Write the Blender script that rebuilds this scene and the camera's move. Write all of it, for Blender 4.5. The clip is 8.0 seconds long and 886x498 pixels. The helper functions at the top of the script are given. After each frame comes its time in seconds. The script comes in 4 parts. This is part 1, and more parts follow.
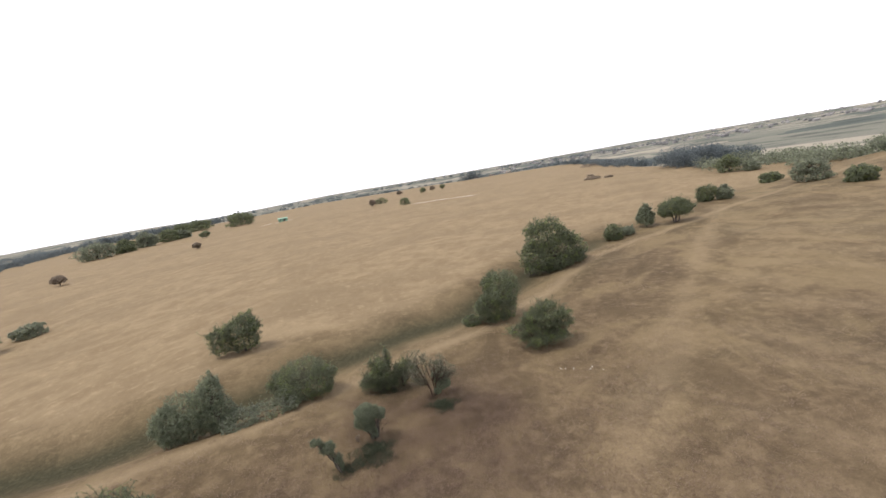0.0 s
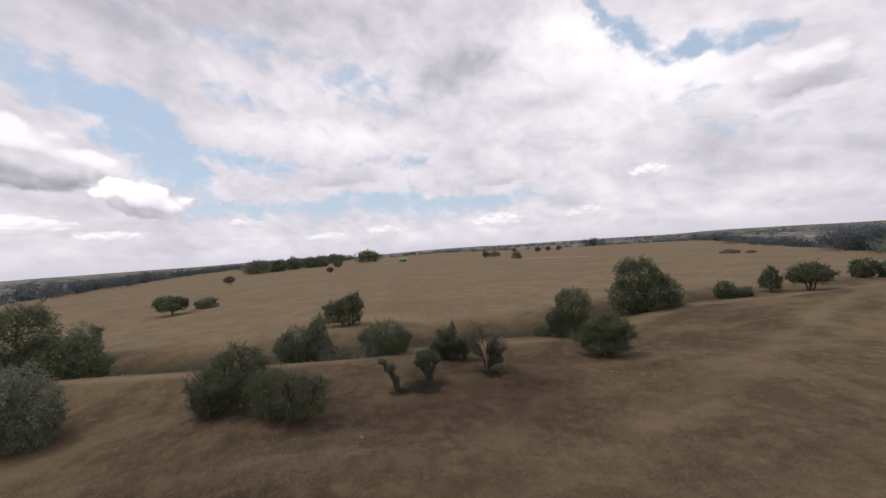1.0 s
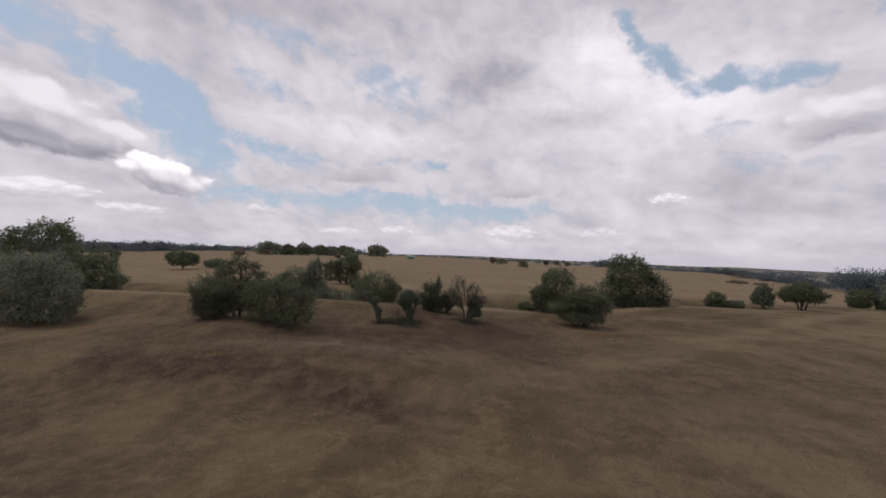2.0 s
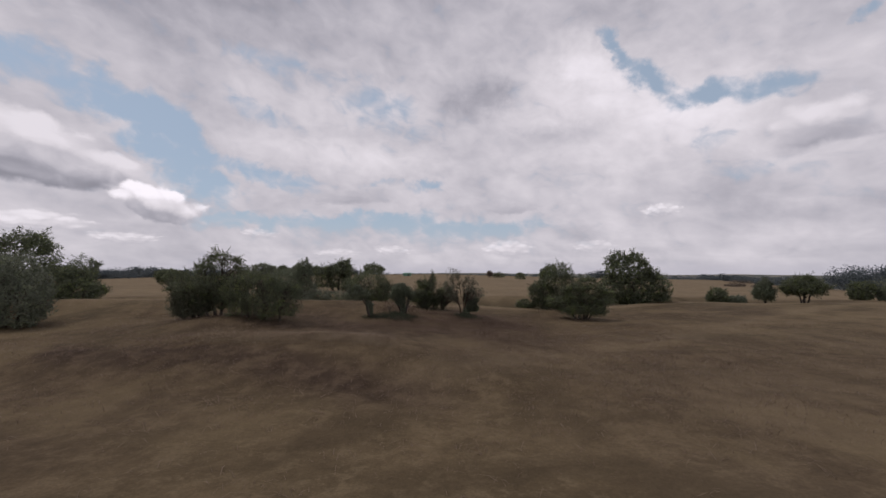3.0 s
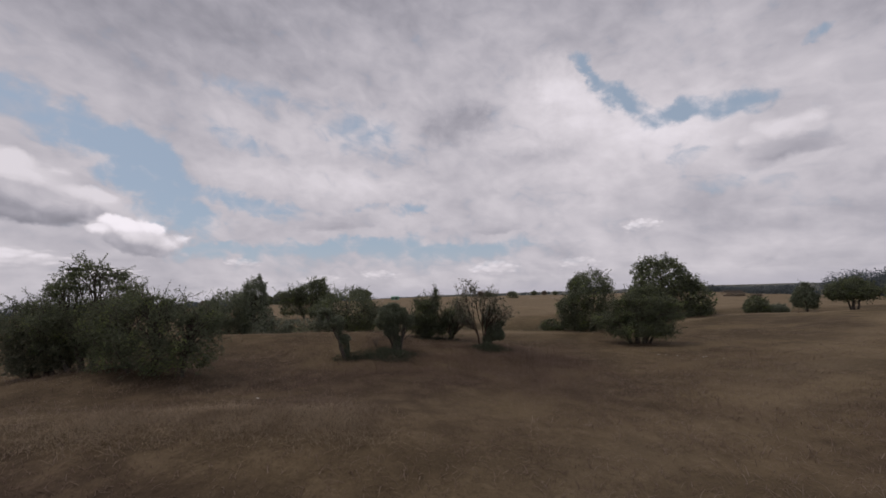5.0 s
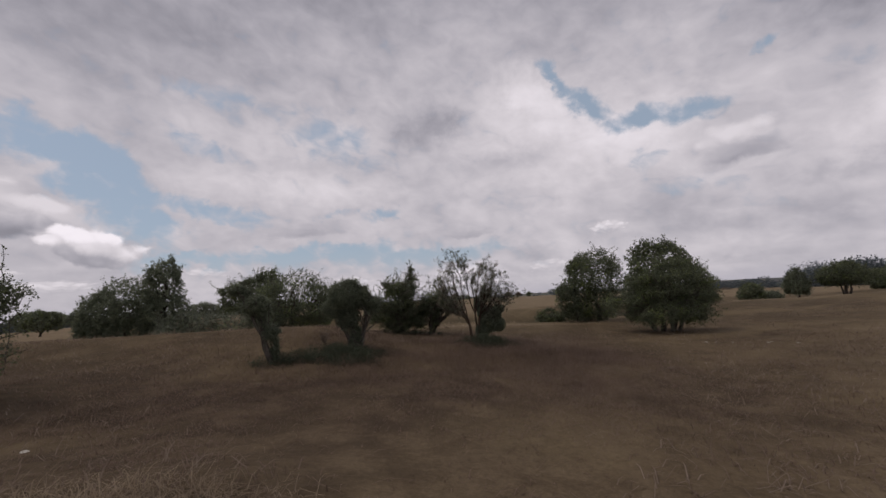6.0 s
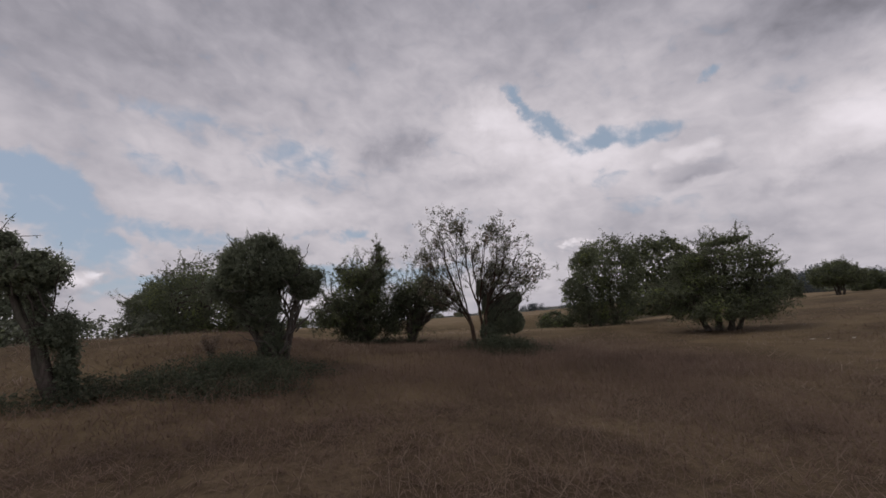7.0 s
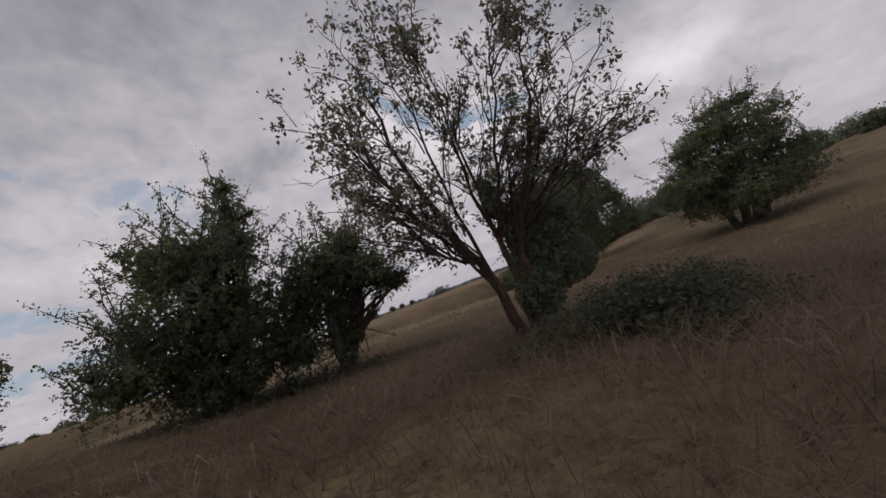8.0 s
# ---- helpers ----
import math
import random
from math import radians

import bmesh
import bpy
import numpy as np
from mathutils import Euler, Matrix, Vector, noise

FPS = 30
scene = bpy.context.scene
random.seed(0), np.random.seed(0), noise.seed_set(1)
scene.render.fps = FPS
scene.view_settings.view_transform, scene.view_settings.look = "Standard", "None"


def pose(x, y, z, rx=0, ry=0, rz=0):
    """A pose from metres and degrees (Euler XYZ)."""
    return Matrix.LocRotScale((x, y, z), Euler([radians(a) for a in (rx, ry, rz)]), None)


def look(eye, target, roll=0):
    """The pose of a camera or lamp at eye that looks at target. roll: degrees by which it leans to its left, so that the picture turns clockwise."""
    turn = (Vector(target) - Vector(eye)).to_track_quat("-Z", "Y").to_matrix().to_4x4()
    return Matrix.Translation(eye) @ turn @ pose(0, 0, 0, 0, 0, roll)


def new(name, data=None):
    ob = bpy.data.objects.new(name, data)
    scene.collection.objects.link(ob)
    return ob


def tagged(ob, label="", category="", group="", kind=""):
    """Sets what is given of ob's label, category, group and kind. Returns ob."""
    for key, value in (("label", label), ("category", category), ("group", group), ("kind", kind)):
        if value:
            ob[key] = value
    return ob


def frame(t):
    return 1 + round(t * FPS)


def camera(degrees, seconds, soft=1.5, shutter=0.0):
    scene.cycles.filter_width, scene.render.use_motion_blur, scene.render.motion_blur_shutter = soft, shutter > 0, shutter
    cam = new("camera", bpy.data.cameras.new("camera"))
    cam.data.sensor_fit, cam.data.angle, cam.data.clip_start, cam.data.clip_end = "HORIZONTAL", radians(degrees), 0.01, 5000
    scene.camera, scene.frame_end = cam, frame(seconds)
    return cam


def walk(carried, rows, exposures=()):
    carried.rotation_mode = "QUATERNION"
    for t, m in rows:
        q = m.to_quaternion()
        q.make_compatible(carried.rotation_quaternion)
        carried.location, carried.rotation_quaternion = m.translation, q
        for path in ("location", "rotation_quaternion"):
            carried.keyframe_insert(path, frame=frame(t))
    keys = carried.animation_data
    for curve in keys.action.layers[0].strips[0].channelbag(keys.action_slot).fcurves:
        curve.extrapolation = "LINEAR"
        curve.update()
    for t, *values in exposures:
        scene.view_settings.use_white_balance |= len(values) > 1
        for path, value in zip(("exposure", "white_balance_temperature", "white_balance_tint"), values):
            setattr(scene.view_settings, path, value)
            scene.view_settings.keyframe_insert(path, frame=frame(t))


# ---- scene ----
cam = camera(95.73, 8.0, soft=1.6, shutter=0.0)
walk(cam, [
    (0, pose(-2.62, 5.53, 15.54, 79.15, 9.92, -16.54)),
    (0.4, pose(-2.33, 2.22, 13.47, 88.55, 15.79, -3.63)),
    (0.5, pose(-2.21, 1.37, 12.93, 89.24, 14.83, -2.85)),
    (1, pose(-1.02, -1.15, 10.19, 89.68, 4.05, 0.35)),
    (1.5, pose(0.03, -2.99, 7.90, 89.49, -0.56, 1.13)),
    (1.7, pose(0.27, -3.71, 6.99, 89.82, -2.07, 1.59)),
    (2.8, pose(1.08, -3.20, 3.79, 92.65, -1.91, 2.53)),
    (3, pose(0.88, -2.29, 3.63, 93.20, -0.15, 1.35)),
    (3.5, pose(0.53, -0.16, 3.55, 94.78, 0.47, 0.70)),
    (4, pose(0.02, 2.59, 3.72, 95.05, 2.17, -0.01)),
    (4.5, pose(-0.33, 5.16, 3.57, 95.92, 1.83, 0.01)),
    (5, pose(-0.61, 7.91, 3.10, 96.36, 2.20, -0.39)),
    (5.2, pose(-0.75, 9.48, 2.89, 96.39, 4.23, -2.64)),
    (6.5, pose(-0.84, 17.21, 1.29, 97.98, 3.83, -5.26)),
    (7, pose(-0.85, 20.74, 0.92, 99.32, 5.40, -8.13)),
    (7.5, pose(-0.83, 24.26, 0.77, 98.20, 5.38, -9.40)),
    (7.7, pose(-0.77, 25.63, 0.71, 98.08, 6.84, -9.85)),
    (7.8, pose(-0.84, 26.38, 0.73, 97.40, 7.20, -12.30)),
    (7.9, pose(-0.82, 27.18, 0.73, 96.90, 11.60, -15.90)),
    (8, pose(-0.66, 27.95, 0.76, 95.60, 21.40, -21.40)),
], exposures=[
    (0.0, 1.5, 6600, 9), (0.3, 1.02, 6570, 10), (0.6, 0.57, 6540, 12), (1.0, 0.3, 6480, 14), (1.5, 0.13, 6430, 15),
    (3.0, -0.12, 6430, 15), (5.0, -0.25, 6470, 15), (6.5, -0.26, 6520, 15), (8.0, -0.30, 6520, 15),
])

# ---------------------------------------------------------------- sky and sun
SUN_AZ, SUN_EL = -80.0, 64.0     # degrees to the right of +y, above the horizon
world = bpy.data.worlds.new("cloudy_sky")
scene.world = world
world.use_nodes = True
wt = world.node_tree
wt.nodes.clear()


def link(tree, a, b):
    tree.links.new(a, b)


def math_node(tree, op, a, b=None, c=None, clamp=False):
    n = tree.nodes.new("ShaderNodeMath")
    n.operation, n.use_clamp = op, clamp
    for k, v in enumerate((a, b, c)):
        if v is None:
            continue
        if isinstance(v, (int, float)):
            n.inputs[k].default_value = v
        else:
            link(tree, v, n.inputs[k])
    return n.outputs[0]


def ramp_node(tree, v, lo, hi, to_lo=0.0, to_hi=1.0):
    n = tree.nodes.new("ShaderNodeMapRange")
    n.interpolation_type = "SMOOTHSTEP"
    link(tree, v, n.inputs["Value"])
    for key, val in (("From Min", lo), ("From Max", hi), ("To Min", to_lo), ("To Max", to_hi)):
        n.inputs[key].default_value = val
    return n.outputs["Result"]


def noise_node(tree, vec, scale, detail=6.0, rough=0.55, distort=0.0):
    n = tree.nodes.new("ShaderNodeTexNoise")
    n.inputs["Scale"].default_value = scale
    n.inputs["Detail"].default_value = detail
    n.inputs["Roughness"].default_value = rough
    n.inputs["Distortion"].default_value = distort
    if vec is not None:
        link(tree, vec, n.inputs["Vector"])
    return n


def mix_node(tree, fac, a, b, mode="MIX"):
    n = tree.nodes.new("ShaderNodeMix")
    n.data_type, n.blend_type = "RGBA", mode
    for sock, v in ((n.inputs[0], fac), (n.inputs[6], a), (n.inputs[7], b)):
        if isinstance(v, (int, float)):
            sock.default_value = v
        elif isinstance(v, tuple):
            sock.default_value = (*v, 1.0)
        else:
            link(tree, v, sock)
    return n.outputs[2]


def build_sky():
    t = wt
    coord = t.nodes.new("ShaderNodeTexCoord").outputs["Generated"]
    sep = t.nodes.new("ShaderNodeSeparateXYZ")
    link(t, coord, sep.inputs[0])
    x, y, z = sep.outputs
    deg = 57.29578
    az = math_node(t, "MULTIPLY", math_node(t, "ARCTAN2", x, y), deg)
    el = math_node(t, "MULTIPLY", math_node(t, "ARCSINE", z), deg)
    # a flat layer of cloud seen in perspective
    lift = math_node(t, "ADD", math_node(t, "MAXIMUM", z, 0.0), 0.14)
    plane = t.nodes.new("ShaderNodeCombineXYZ")
    link(t, math_node(t, "DIVIDE", x, lift), plane.inputs[0])
    link(t, math_node(t, "DIVIDE", y, lift), plane.inputs[1])
    layer = plane.outputs[0]
    # ragged edges for every patch of cloud or gap
    wob = noise_node(t, coord, 7.0, 5.0, 0.6)
    wsep = t.nodes.new("ShaderNodeSeparateColor")
    link(t, wob.outputs["Color"], wsep.inputs[0])
    fine = noise_node(t, coord, 26.0, 5.0, 0.62)
    fsep = t.nodes.new("ShaderNodeSeparateColor")
    link(t, fine.outputs["Color"], fsep.inputs[0])

    def wobble(base, a, b, wide, small):
        s = math_node(t, "MULTIPLY_ADD", math_node(t, "SUBTRACT", a, 0.5), wide, base)
        return math_node(t, "MULTIPLY_ADD", math_node(t, "SUBTRACT", b, 0.5), small, s)

    place = t.nodes.new("ShaderNodeCombineXYZ")
    link(t, wobble(az, wsep.outputs[0], fsep.outputs[0], 9.0, 5.0), place.inputs[0])
    link(t, wobble(el, wsep.outputs[1], fsep.outputs[1], 4.5, 3.0), place.inputs[1])
    crisp = t.nodes.new("ShaderNodeCombineXYZ")
    link(t, wobble(az, wsep.outputs[0], fsep.outputs[0], 3.0, 4.0), crisp.inputs[0])
    link(t, wobble(el, wsep.outputs[1], fsep.outputs[1], 1.5, 2.6), crisp.inputs[1])

    def patch(where, a, e, ra, re, turn=0.0, edge=0.0, gain=1.0):
        m = t.nodes.new("ShaderNodeMapping")
        m.vector_type = "TEXTURE"
        m.inputs["Location"].default_value = (a, e, 0)
        m.inputs["Rotation"].default_value = (0, 0, radians(turn))
        m.inputs["Scale"].default_value = (ra, re, 1)
        link(t, where.outputs[0], m.inputs["Vector"])
        v = t.nodes.new("ShaderNodeVectorMath")
        v.operation = "LENGTH"
        link(t, m.outputs[0], v.inputs[0])
        return ramp_node(t, v.outputs["Value"], 1.0, edge, 0.0, gain)

    def total(items):
        out = items[0]
        for i in items[1:]:
            out = math_node(t, "ADD", out, i)
        return out

    # cloud noise drawn out along the horizon, at four sizes
    ang = t.nodes.new("ShaderNodeCombineXYZ")
    link(t, math_node(t, "DIVIDE", az, 15.0), ang.inputs[0])
    link(t, math_node(t, "MULTIPLY_ADD", el, 0.105, math_node(t, "MULTIPLY", az, 0.012)), ang.inputs[1])
    broad = noise_node(t, ang.outputs[0], 1.0, 4.0, 0.5, 0.2).outputs["Fac"]
    middle = noise_node(t, ang.outputs[0], 2.4, 5.0, 0.5, 0.4).outputs["Fac"]
    flecks = noise_node(t, ang.outputs[0], 5.5, 5.0, 0.5, 0.6).outputs["Fac"]
    sheet = noise_node(t, layer, 1.2, 4.0, 0.5, 0.3).outputs["Fac"]

    def sway(base, n, amount):
        return math_node(t, "MULTIPLY_ADD", math_node(t, "SUBTRACT", n, 0.5), amount, base)

    gaps = total([
        patch(place, -45, 19.4, 17, 3.6, -6, 0.2, 1.0), patch(place, -36, 15.2, 10, 4.6, -28, 0.2, 1.15), patch(place, -25, 12.6, 9, 2.2, -14, 0.2, 1.0),
        patch(place, -33, 10.2, 8.0, 3.0, -8, 0.2, 1.0), patch(place, -29, 6.4, 9, 1.8, 0, 0.2, 0.75), patch(place, -4.2, 11.9, 6.5, 1.2, 4, 0.2, 0.8), patch(place, -10.5, 12.4, 4, 0.9, 4, 0.2, 0.7),
        patch(place, -14, 7.4, 14, 1.7, 2, 0.2, 0.7), patch(place, 3, 6.2, 17, 1.7, 0, 0.2, 0.6), patch(place, -8, 6.0, 40, 4.2, 0, 0.2, 0.55), patch(place, 36, 11.5, 12, 2.0, 0, 0.0, 0.4),
        patch(crisp, 21.8, 28.6, 4.6, 1.7, -50, 0.0, 1.3), patch(crisp, 25.8, 24.2, 7.0, 2.5, -38, 0.0, 1.35), patch(crisp, 32.0, 20.6, 6.0, 2.0, 16, 0.0, 1.2), patch(crisp, 38.5, 20.2, 8.0, 2.0, 0, 0.0, 1.05),
        patch(place, 33.5, 15.2, 4.5, 2.6, 30, 0.2, 0.6), patch(crisp, 46.5, 24.6, 3.0, 0.9, 0, 0.2, 0.8), patch(place, -11, 22.6, 15, 5.0, -22, 0.2, 0.62), patch(place, -26, 26.5, 9, 2.4, -6, 0.2, 0.55), patch(place, -27, 20.4, 8, 2.2, -12, 0.2, 0.6),
    ])
    soft_lit = total([
        patch(place, 19.0, 26.5, 7.5, 4.5, -40, 0.0, 0.75), patch(place, 24, 21.5, 27, 11, -14, 0.0, 0.95), patch(place, 58, 14.5, 13, 5.5, 6, 0.0, 1.0), patch(place, -14, 15.5, 22, 3.2, -4, 0.0, 0.40),
        patch(place, -16, 22, 16, 4.5, 0, 0.0, 0.35),
    ])
    soft_dark = total([
        patch(place, 4.2, 23.8, 6.0, 4.2, 0, 0.0, 0.85), patch(place, 15.5, 18.2, 11, 2.4, 6, 0.0, 0.45), patch(place, -40, 32, 30, 8.5, 0, 0.0, 0.75), patch(place, 62, 26, 24, 7.0, -6, 0.0, 1.3),
        patch(place, -8, 41, 26, 9, 0, 0.0, 0.5), patch(place, 40, 36, 22, 7, 0, 0.0, 0.6), patch(place, 44, 6.2, 16, 2.4, 4, 0.0, 0.40), patch(place, 52, 10.2, 12, 1.6, 4, 0.0, 0.3),
    ])
    cover = sway(0.68, broad, 0.30)
    cover = sway(cover, middle, 0.70)
    cover = sway(cover, flecks, 0.95)
    cover = sway(cover, sheet, 0.12)
    cover = math_node(t, "MULTIPLY_ADD", gaps, -0.60, cover)
    alpha = ramp_node(t, cover, -0.04, 0.58)
    # brightness of the sheet of cloud
    tone = sway(0.63, broad, -0.36)
    tone = sway(tone, middle, 0.34)
    tone = sway(tone, sheet, 0.20)
    tone = sway(tone, flecks, 0.17)
    tone = math_node(t, "MULTIPLY_ADD", soft_lit, 0.25, tone)
    tone = math_node(t, "MULTIPLY_ADD", soft_dark, -0.25, tone)
    tone = math_node(t, "MULTIPLY", tone, ramp_node(t, el, 14.0, 60.0, 1.0, 0.62))

    gentle = t.nodes.new("ShaderNodeCombineXYZ")
    link(t, wobble(az, wsep.outputs[0], fsep.outputs[0], 2.6, 1.6), gentle.inputs[0])
    link(t, wobble(el, wsep.outputs[1], fsep.outputs[1], 1.2, 0.9), gentle.inputs[1])

    def heap(a, e, ra, re, lit, dark, turn=0.0, cells=2.6, rim=0.72, gain=1.0):
        """A heaped cloud: a scalloped top in the light, a flat shaded base. Gives its mask and its brightness."""
        m = t.nodes.new("ShaderNodeMapping")
        m.vector_type = "TEXTURE"
        m.inputs["Location"].default_value = (a, e, 0)
        m.inputs["Rotation"].default_value = (0, 0, radians(turn))
        m.inputs["Scale"].default_value = (ra, re, 1)
        link(t, gentle.outputs[0], m.inputs["Vector"])
        own = t.nodes.new("ShaderNodeSeparateXYZ")
        link(t, m.outputs[0], own.inputs[0])
        puff = t.nodes.new("ShaderNodeTexVoronoi")
        puff.feature = "SMOOTH_F1"
        puff.inputs["Smoothness"].default_value = 0.35
        puff.inputs["Scale"].default_value = cells
        link(t, m.outputs[0], puff.inputs["Vector"])
        bulge = math_node(t, "SUBTRACT", puff.outputs["Distance"], 0.42)
        v = math_node(t, "MAXIMUM", own.outputs[1], math_node(t, "MULTIPLY", own.outputs[1], -1.55))
        r = math_node(t, "SQRT", math_node(t, "MULTIPLY_ADD", v, v, math_node(t, "MULTIPLY", own.outputs[0], own.outputs[0])))
        r = math_node(t, "MULTIPLY_ADD", bulge, 0.50, r)
        r = sway(r, flecks, 0.5)
        mask = ramp_node(t, r, 1.0, rim, 0.0, gain)
        up = math_node(t, "MULTIPLY_ADD", bulge, -0.7, own.outputs[1])
        up = sway(up, flecks, 0.5)
        shade = ramp_node(t, up, -0.55, 0.45, dark, lit)
        return mask, shade

    heaps = [heap(-49.5, 11.6, 12.5, 4.6, 0.84, 0.33, -10, 2.6, 0.75), heap(-36.8, 7.5, 5.0, 2.9, 1.08, 0.42, -14, 2.2, 0.75),
             heap(-48.0, 4.8, 6.0, 1.6, 0.95, 0.55, 0, 3.4, 0.5, 0.85), heap(-40.0, 3.6, 4.0, 1.0, 0.92, 0.58, 0, 3.4, 0.4, 0.8), heap(-26.0, 4.7, 2.6, 1.0, 0.86, 0.55, 0, 3.0, 0.4, 0.8),
             heap(-16.3, 2.4, 3.6, 0.9, 0.90, 0.60, 0, 3.4, 0.3, 0.7), heap(-8.2, 2.8, 3.6, 1.2, 0.92, 0.58, 0, 3.4, 0.3, 0.75), heap(7.4, 3.0, 4.6, 1.8, 0.95, 0.58, 0, 3.4, 0.35, 0.85),
             heap(19.2, 3.2, 3.6, 1.3, 0.88, 0.58, 0, 3.4, 0.3, 0.7), heap(27.2, 7.5, 2.6, 1.25, 0.92, 0.55, 0, 3.0, 0.5, 0.95),
             heap(43.8, 15.2, 5.6, 3.4, 0.84, 0.50, -6, 2.0, 0.6, 0.95), heap(42.2, 14.0, 4.6, 2.4, 0.56, 0.40, 14, 1.6, 0.3, 0.9),
             heap(-14.6, 9.9, 6.6, 1.4, 0.55, 0.44, 3, 3.0, 0.3, 0.8), heap(8.2, 8.6, 4.6, 1.1, 0.55, 0.45, 0, 3.0, 0.3, 0.7)]
    for mask, shade in heaps:
        keep = math_node(t, "SUBTRACT", 1.0, mask)
        tone = math_node(t, "MULTIPLY_ADD", tone, keep, math_node(t, "MULTIPLY", shade, mask))
        alpha = math_node(t, "MAXIMUM", alpha, mask)
    tone = math_node(t, "MAXIMUM", tone, 0.12)
    cloud = mix_node(t, ramp_node(t, tone, 0.25, 0.8), (0.905, 0.905, 1.02), (0.985, 0.95, 0.985))
    grey = t.nodes.new("ShaderNodeCombineColor")
    for k in range(3):
        link(t, tone, grey.inputs[k])
    cloud = mix_node(t, 1.0, cloud, grey.outputs[0], "MULTIPLY")
    sky = t.nodes.new("ShaderNodeTexSky")
    sky.sky_type, sky.sun_disc = "NISHITA", False
    sky.sun_elevation, sky.sun_rotation = radians(SUN_EL), radians(SUN_AZ)
    sky.air_density, sky.dust_density, sky.ozone_density = 1.0, 1.2, 1.0
    clear = mix_node(t, 1.0, sky.outputs[0], (SKY_GAIN, SKY_GAIN, SKY_GAIN), "MULTIPLY")
    clear = mix_node(t, 0.75, clear, (0.385, 0.475, 0.555))
    haze = ramp_node(t, el, 8.0, 0.0, 0.0, 0.8)
    clear = mix_node(t, haze, clear, (0.53, 0.54, 0.62))
    final = mix_node(t, alpha, clear, cloud)
    final = mix_node(t, ramp_node(t, el, 1.8, -0.5, 0.0, 0.8), final, (0.52, 0.51, 0.565))
    bg = t.nodes.new("ShaderNodeBackground")
    link(t, final, bg.inputs["Color"])
    bg.inputs["Strength"].default_value = 1.0
    out = t.nodes.new("ShaderNodeOutputWorld")
    link(t, bg.outputs[0], out.inputs["Surface"])


SKY_GAIN = 0.13
build_sky()

sun_data = bpy.data.lights.new("sun", "SUN")
sun_data.energy, sun_data.angle, sun_data.color = 1.0, radians(18), (1.0, 0.93, 0.82)
sun = new("sun", sun_data)
sun.matrix_world = look((0, 0, 0), (-math.sin(radians(SUN_AZ)) * math.cos(radians(SUN_EL)),
                                    -math.cos(radians(SUN_AZ)) * math.cos(radians(SUN_EL)), -math.sin(radians(SUN_EL))))


# ---------------------------------------------------------------- materials
def material(name, rough=0.9, spec=0.2):
    m = bpy.data.materials.new(name)
    m.use_nodes = True
    t = m.node_tree
    b = t.nodes["Principled BSDF"]
    b.inputs["Roughness"].default_value = rough
    b.inputs["Specular IOR Level"].default_value = spec
    return m, t, b


def bump(t, b, height, strength, distance):
    n = t.nodes.new("ShaderNodeBump")
    n.inputs["Strength"].default_value, n.inputs["Distance"].default_value = strength, distance
    link(t, height, n.inputs["Height"])
    link(t, n.outputs[0], b.inputs["Normal"])


def leaf_material(name, dark, mid, tip, shine=0.45):
    """Leaves that differ one by one and in broad drifts over the crown."""
    m, t, b = material(name, max(shine, 0.6), 0.14)
    geo = t.nodes.new("ShaderNodeNewGeometry")
    pos = t.nodes.new("ShaderNodeTexCoord").outputs["Object"]
    drift = noise_node(t, pos, 1.3, 3.0, 0.6).outputs["Fac"]
    one = geo.outputs["Random Per Island"]
    c = mix_node(t, ramp_node(t, one, 0.1, 0.9), dark, mid)
    pick = math_node(t, "MULTIPLY", ramp_node(t, drift, 0.45, 0.72), ramp_node(t, one, 0.25, 0.8))
    c = mix_node(t, pick, c, tip)
    link(t, c, b.inputs["Base Color"])
    b.inputs["Transmission Weight"].default_value = 0.0
    thin = t.nodes.new("ShaderNodeBsdfTranslucent")
    link(t, c, thin.inputs["Color"])
    both = t.nodes.new("ShaderNodeMixShader")
    both.inputs[0].default_value = 0.5
    link(t, b.outputs[0], both.inputs[1])
    link(t, thin.outputs[0], both.inputs[2])
    link(t, both.outputs[0], t.nodes["Material Output"].inputs["Surface"])
    return m


HAWTHORN = leaf_material("hawthorn_leaf", (0.130, 0.146, 0.100), (0.164, 0.186, 0.118), (0.262, 0.318, 0.108))
HAWTHORN_GREY = leaf_material("hawthorn_leaf_dull", (0.165, 0.182, 0.140), (0.228, 0.250, 0.186), (0.310, 0.352, 0.205))
IVY = leaf_material("ivy_leaf", (0.160, 0.182, 0.130), (0.218, 0.246, 0.170), (0.290, 0.318, 0.198), 0.35)
ELDER = leaf_material("elder_leaf", (0.140, 0.150, 0.106), (0.205, 0.212, 0.150), (0.300, 0.285, 0.200))
BROWNED = leaf_material("browned_leaf", (0.185, 0.153, 0.121), (0.281, 0.228, 0.181), (0.340, 0.300, 0.227))
NETTLE = leaf_material("nettle_leaf", (0.066, 0.078, 0.053), (0.094, 0.108, 0.072), (0.130, 0.138, 0.094), 0.6)
# far trees: the blue-grey of distance haze is put into the leaf colour
HAZED_LEAF = leaf_material("hazed_leaf", (0.108, 0.129, 0.143), (0.138, 0.163, 0.172), (0.180, 0.203, 0.198))


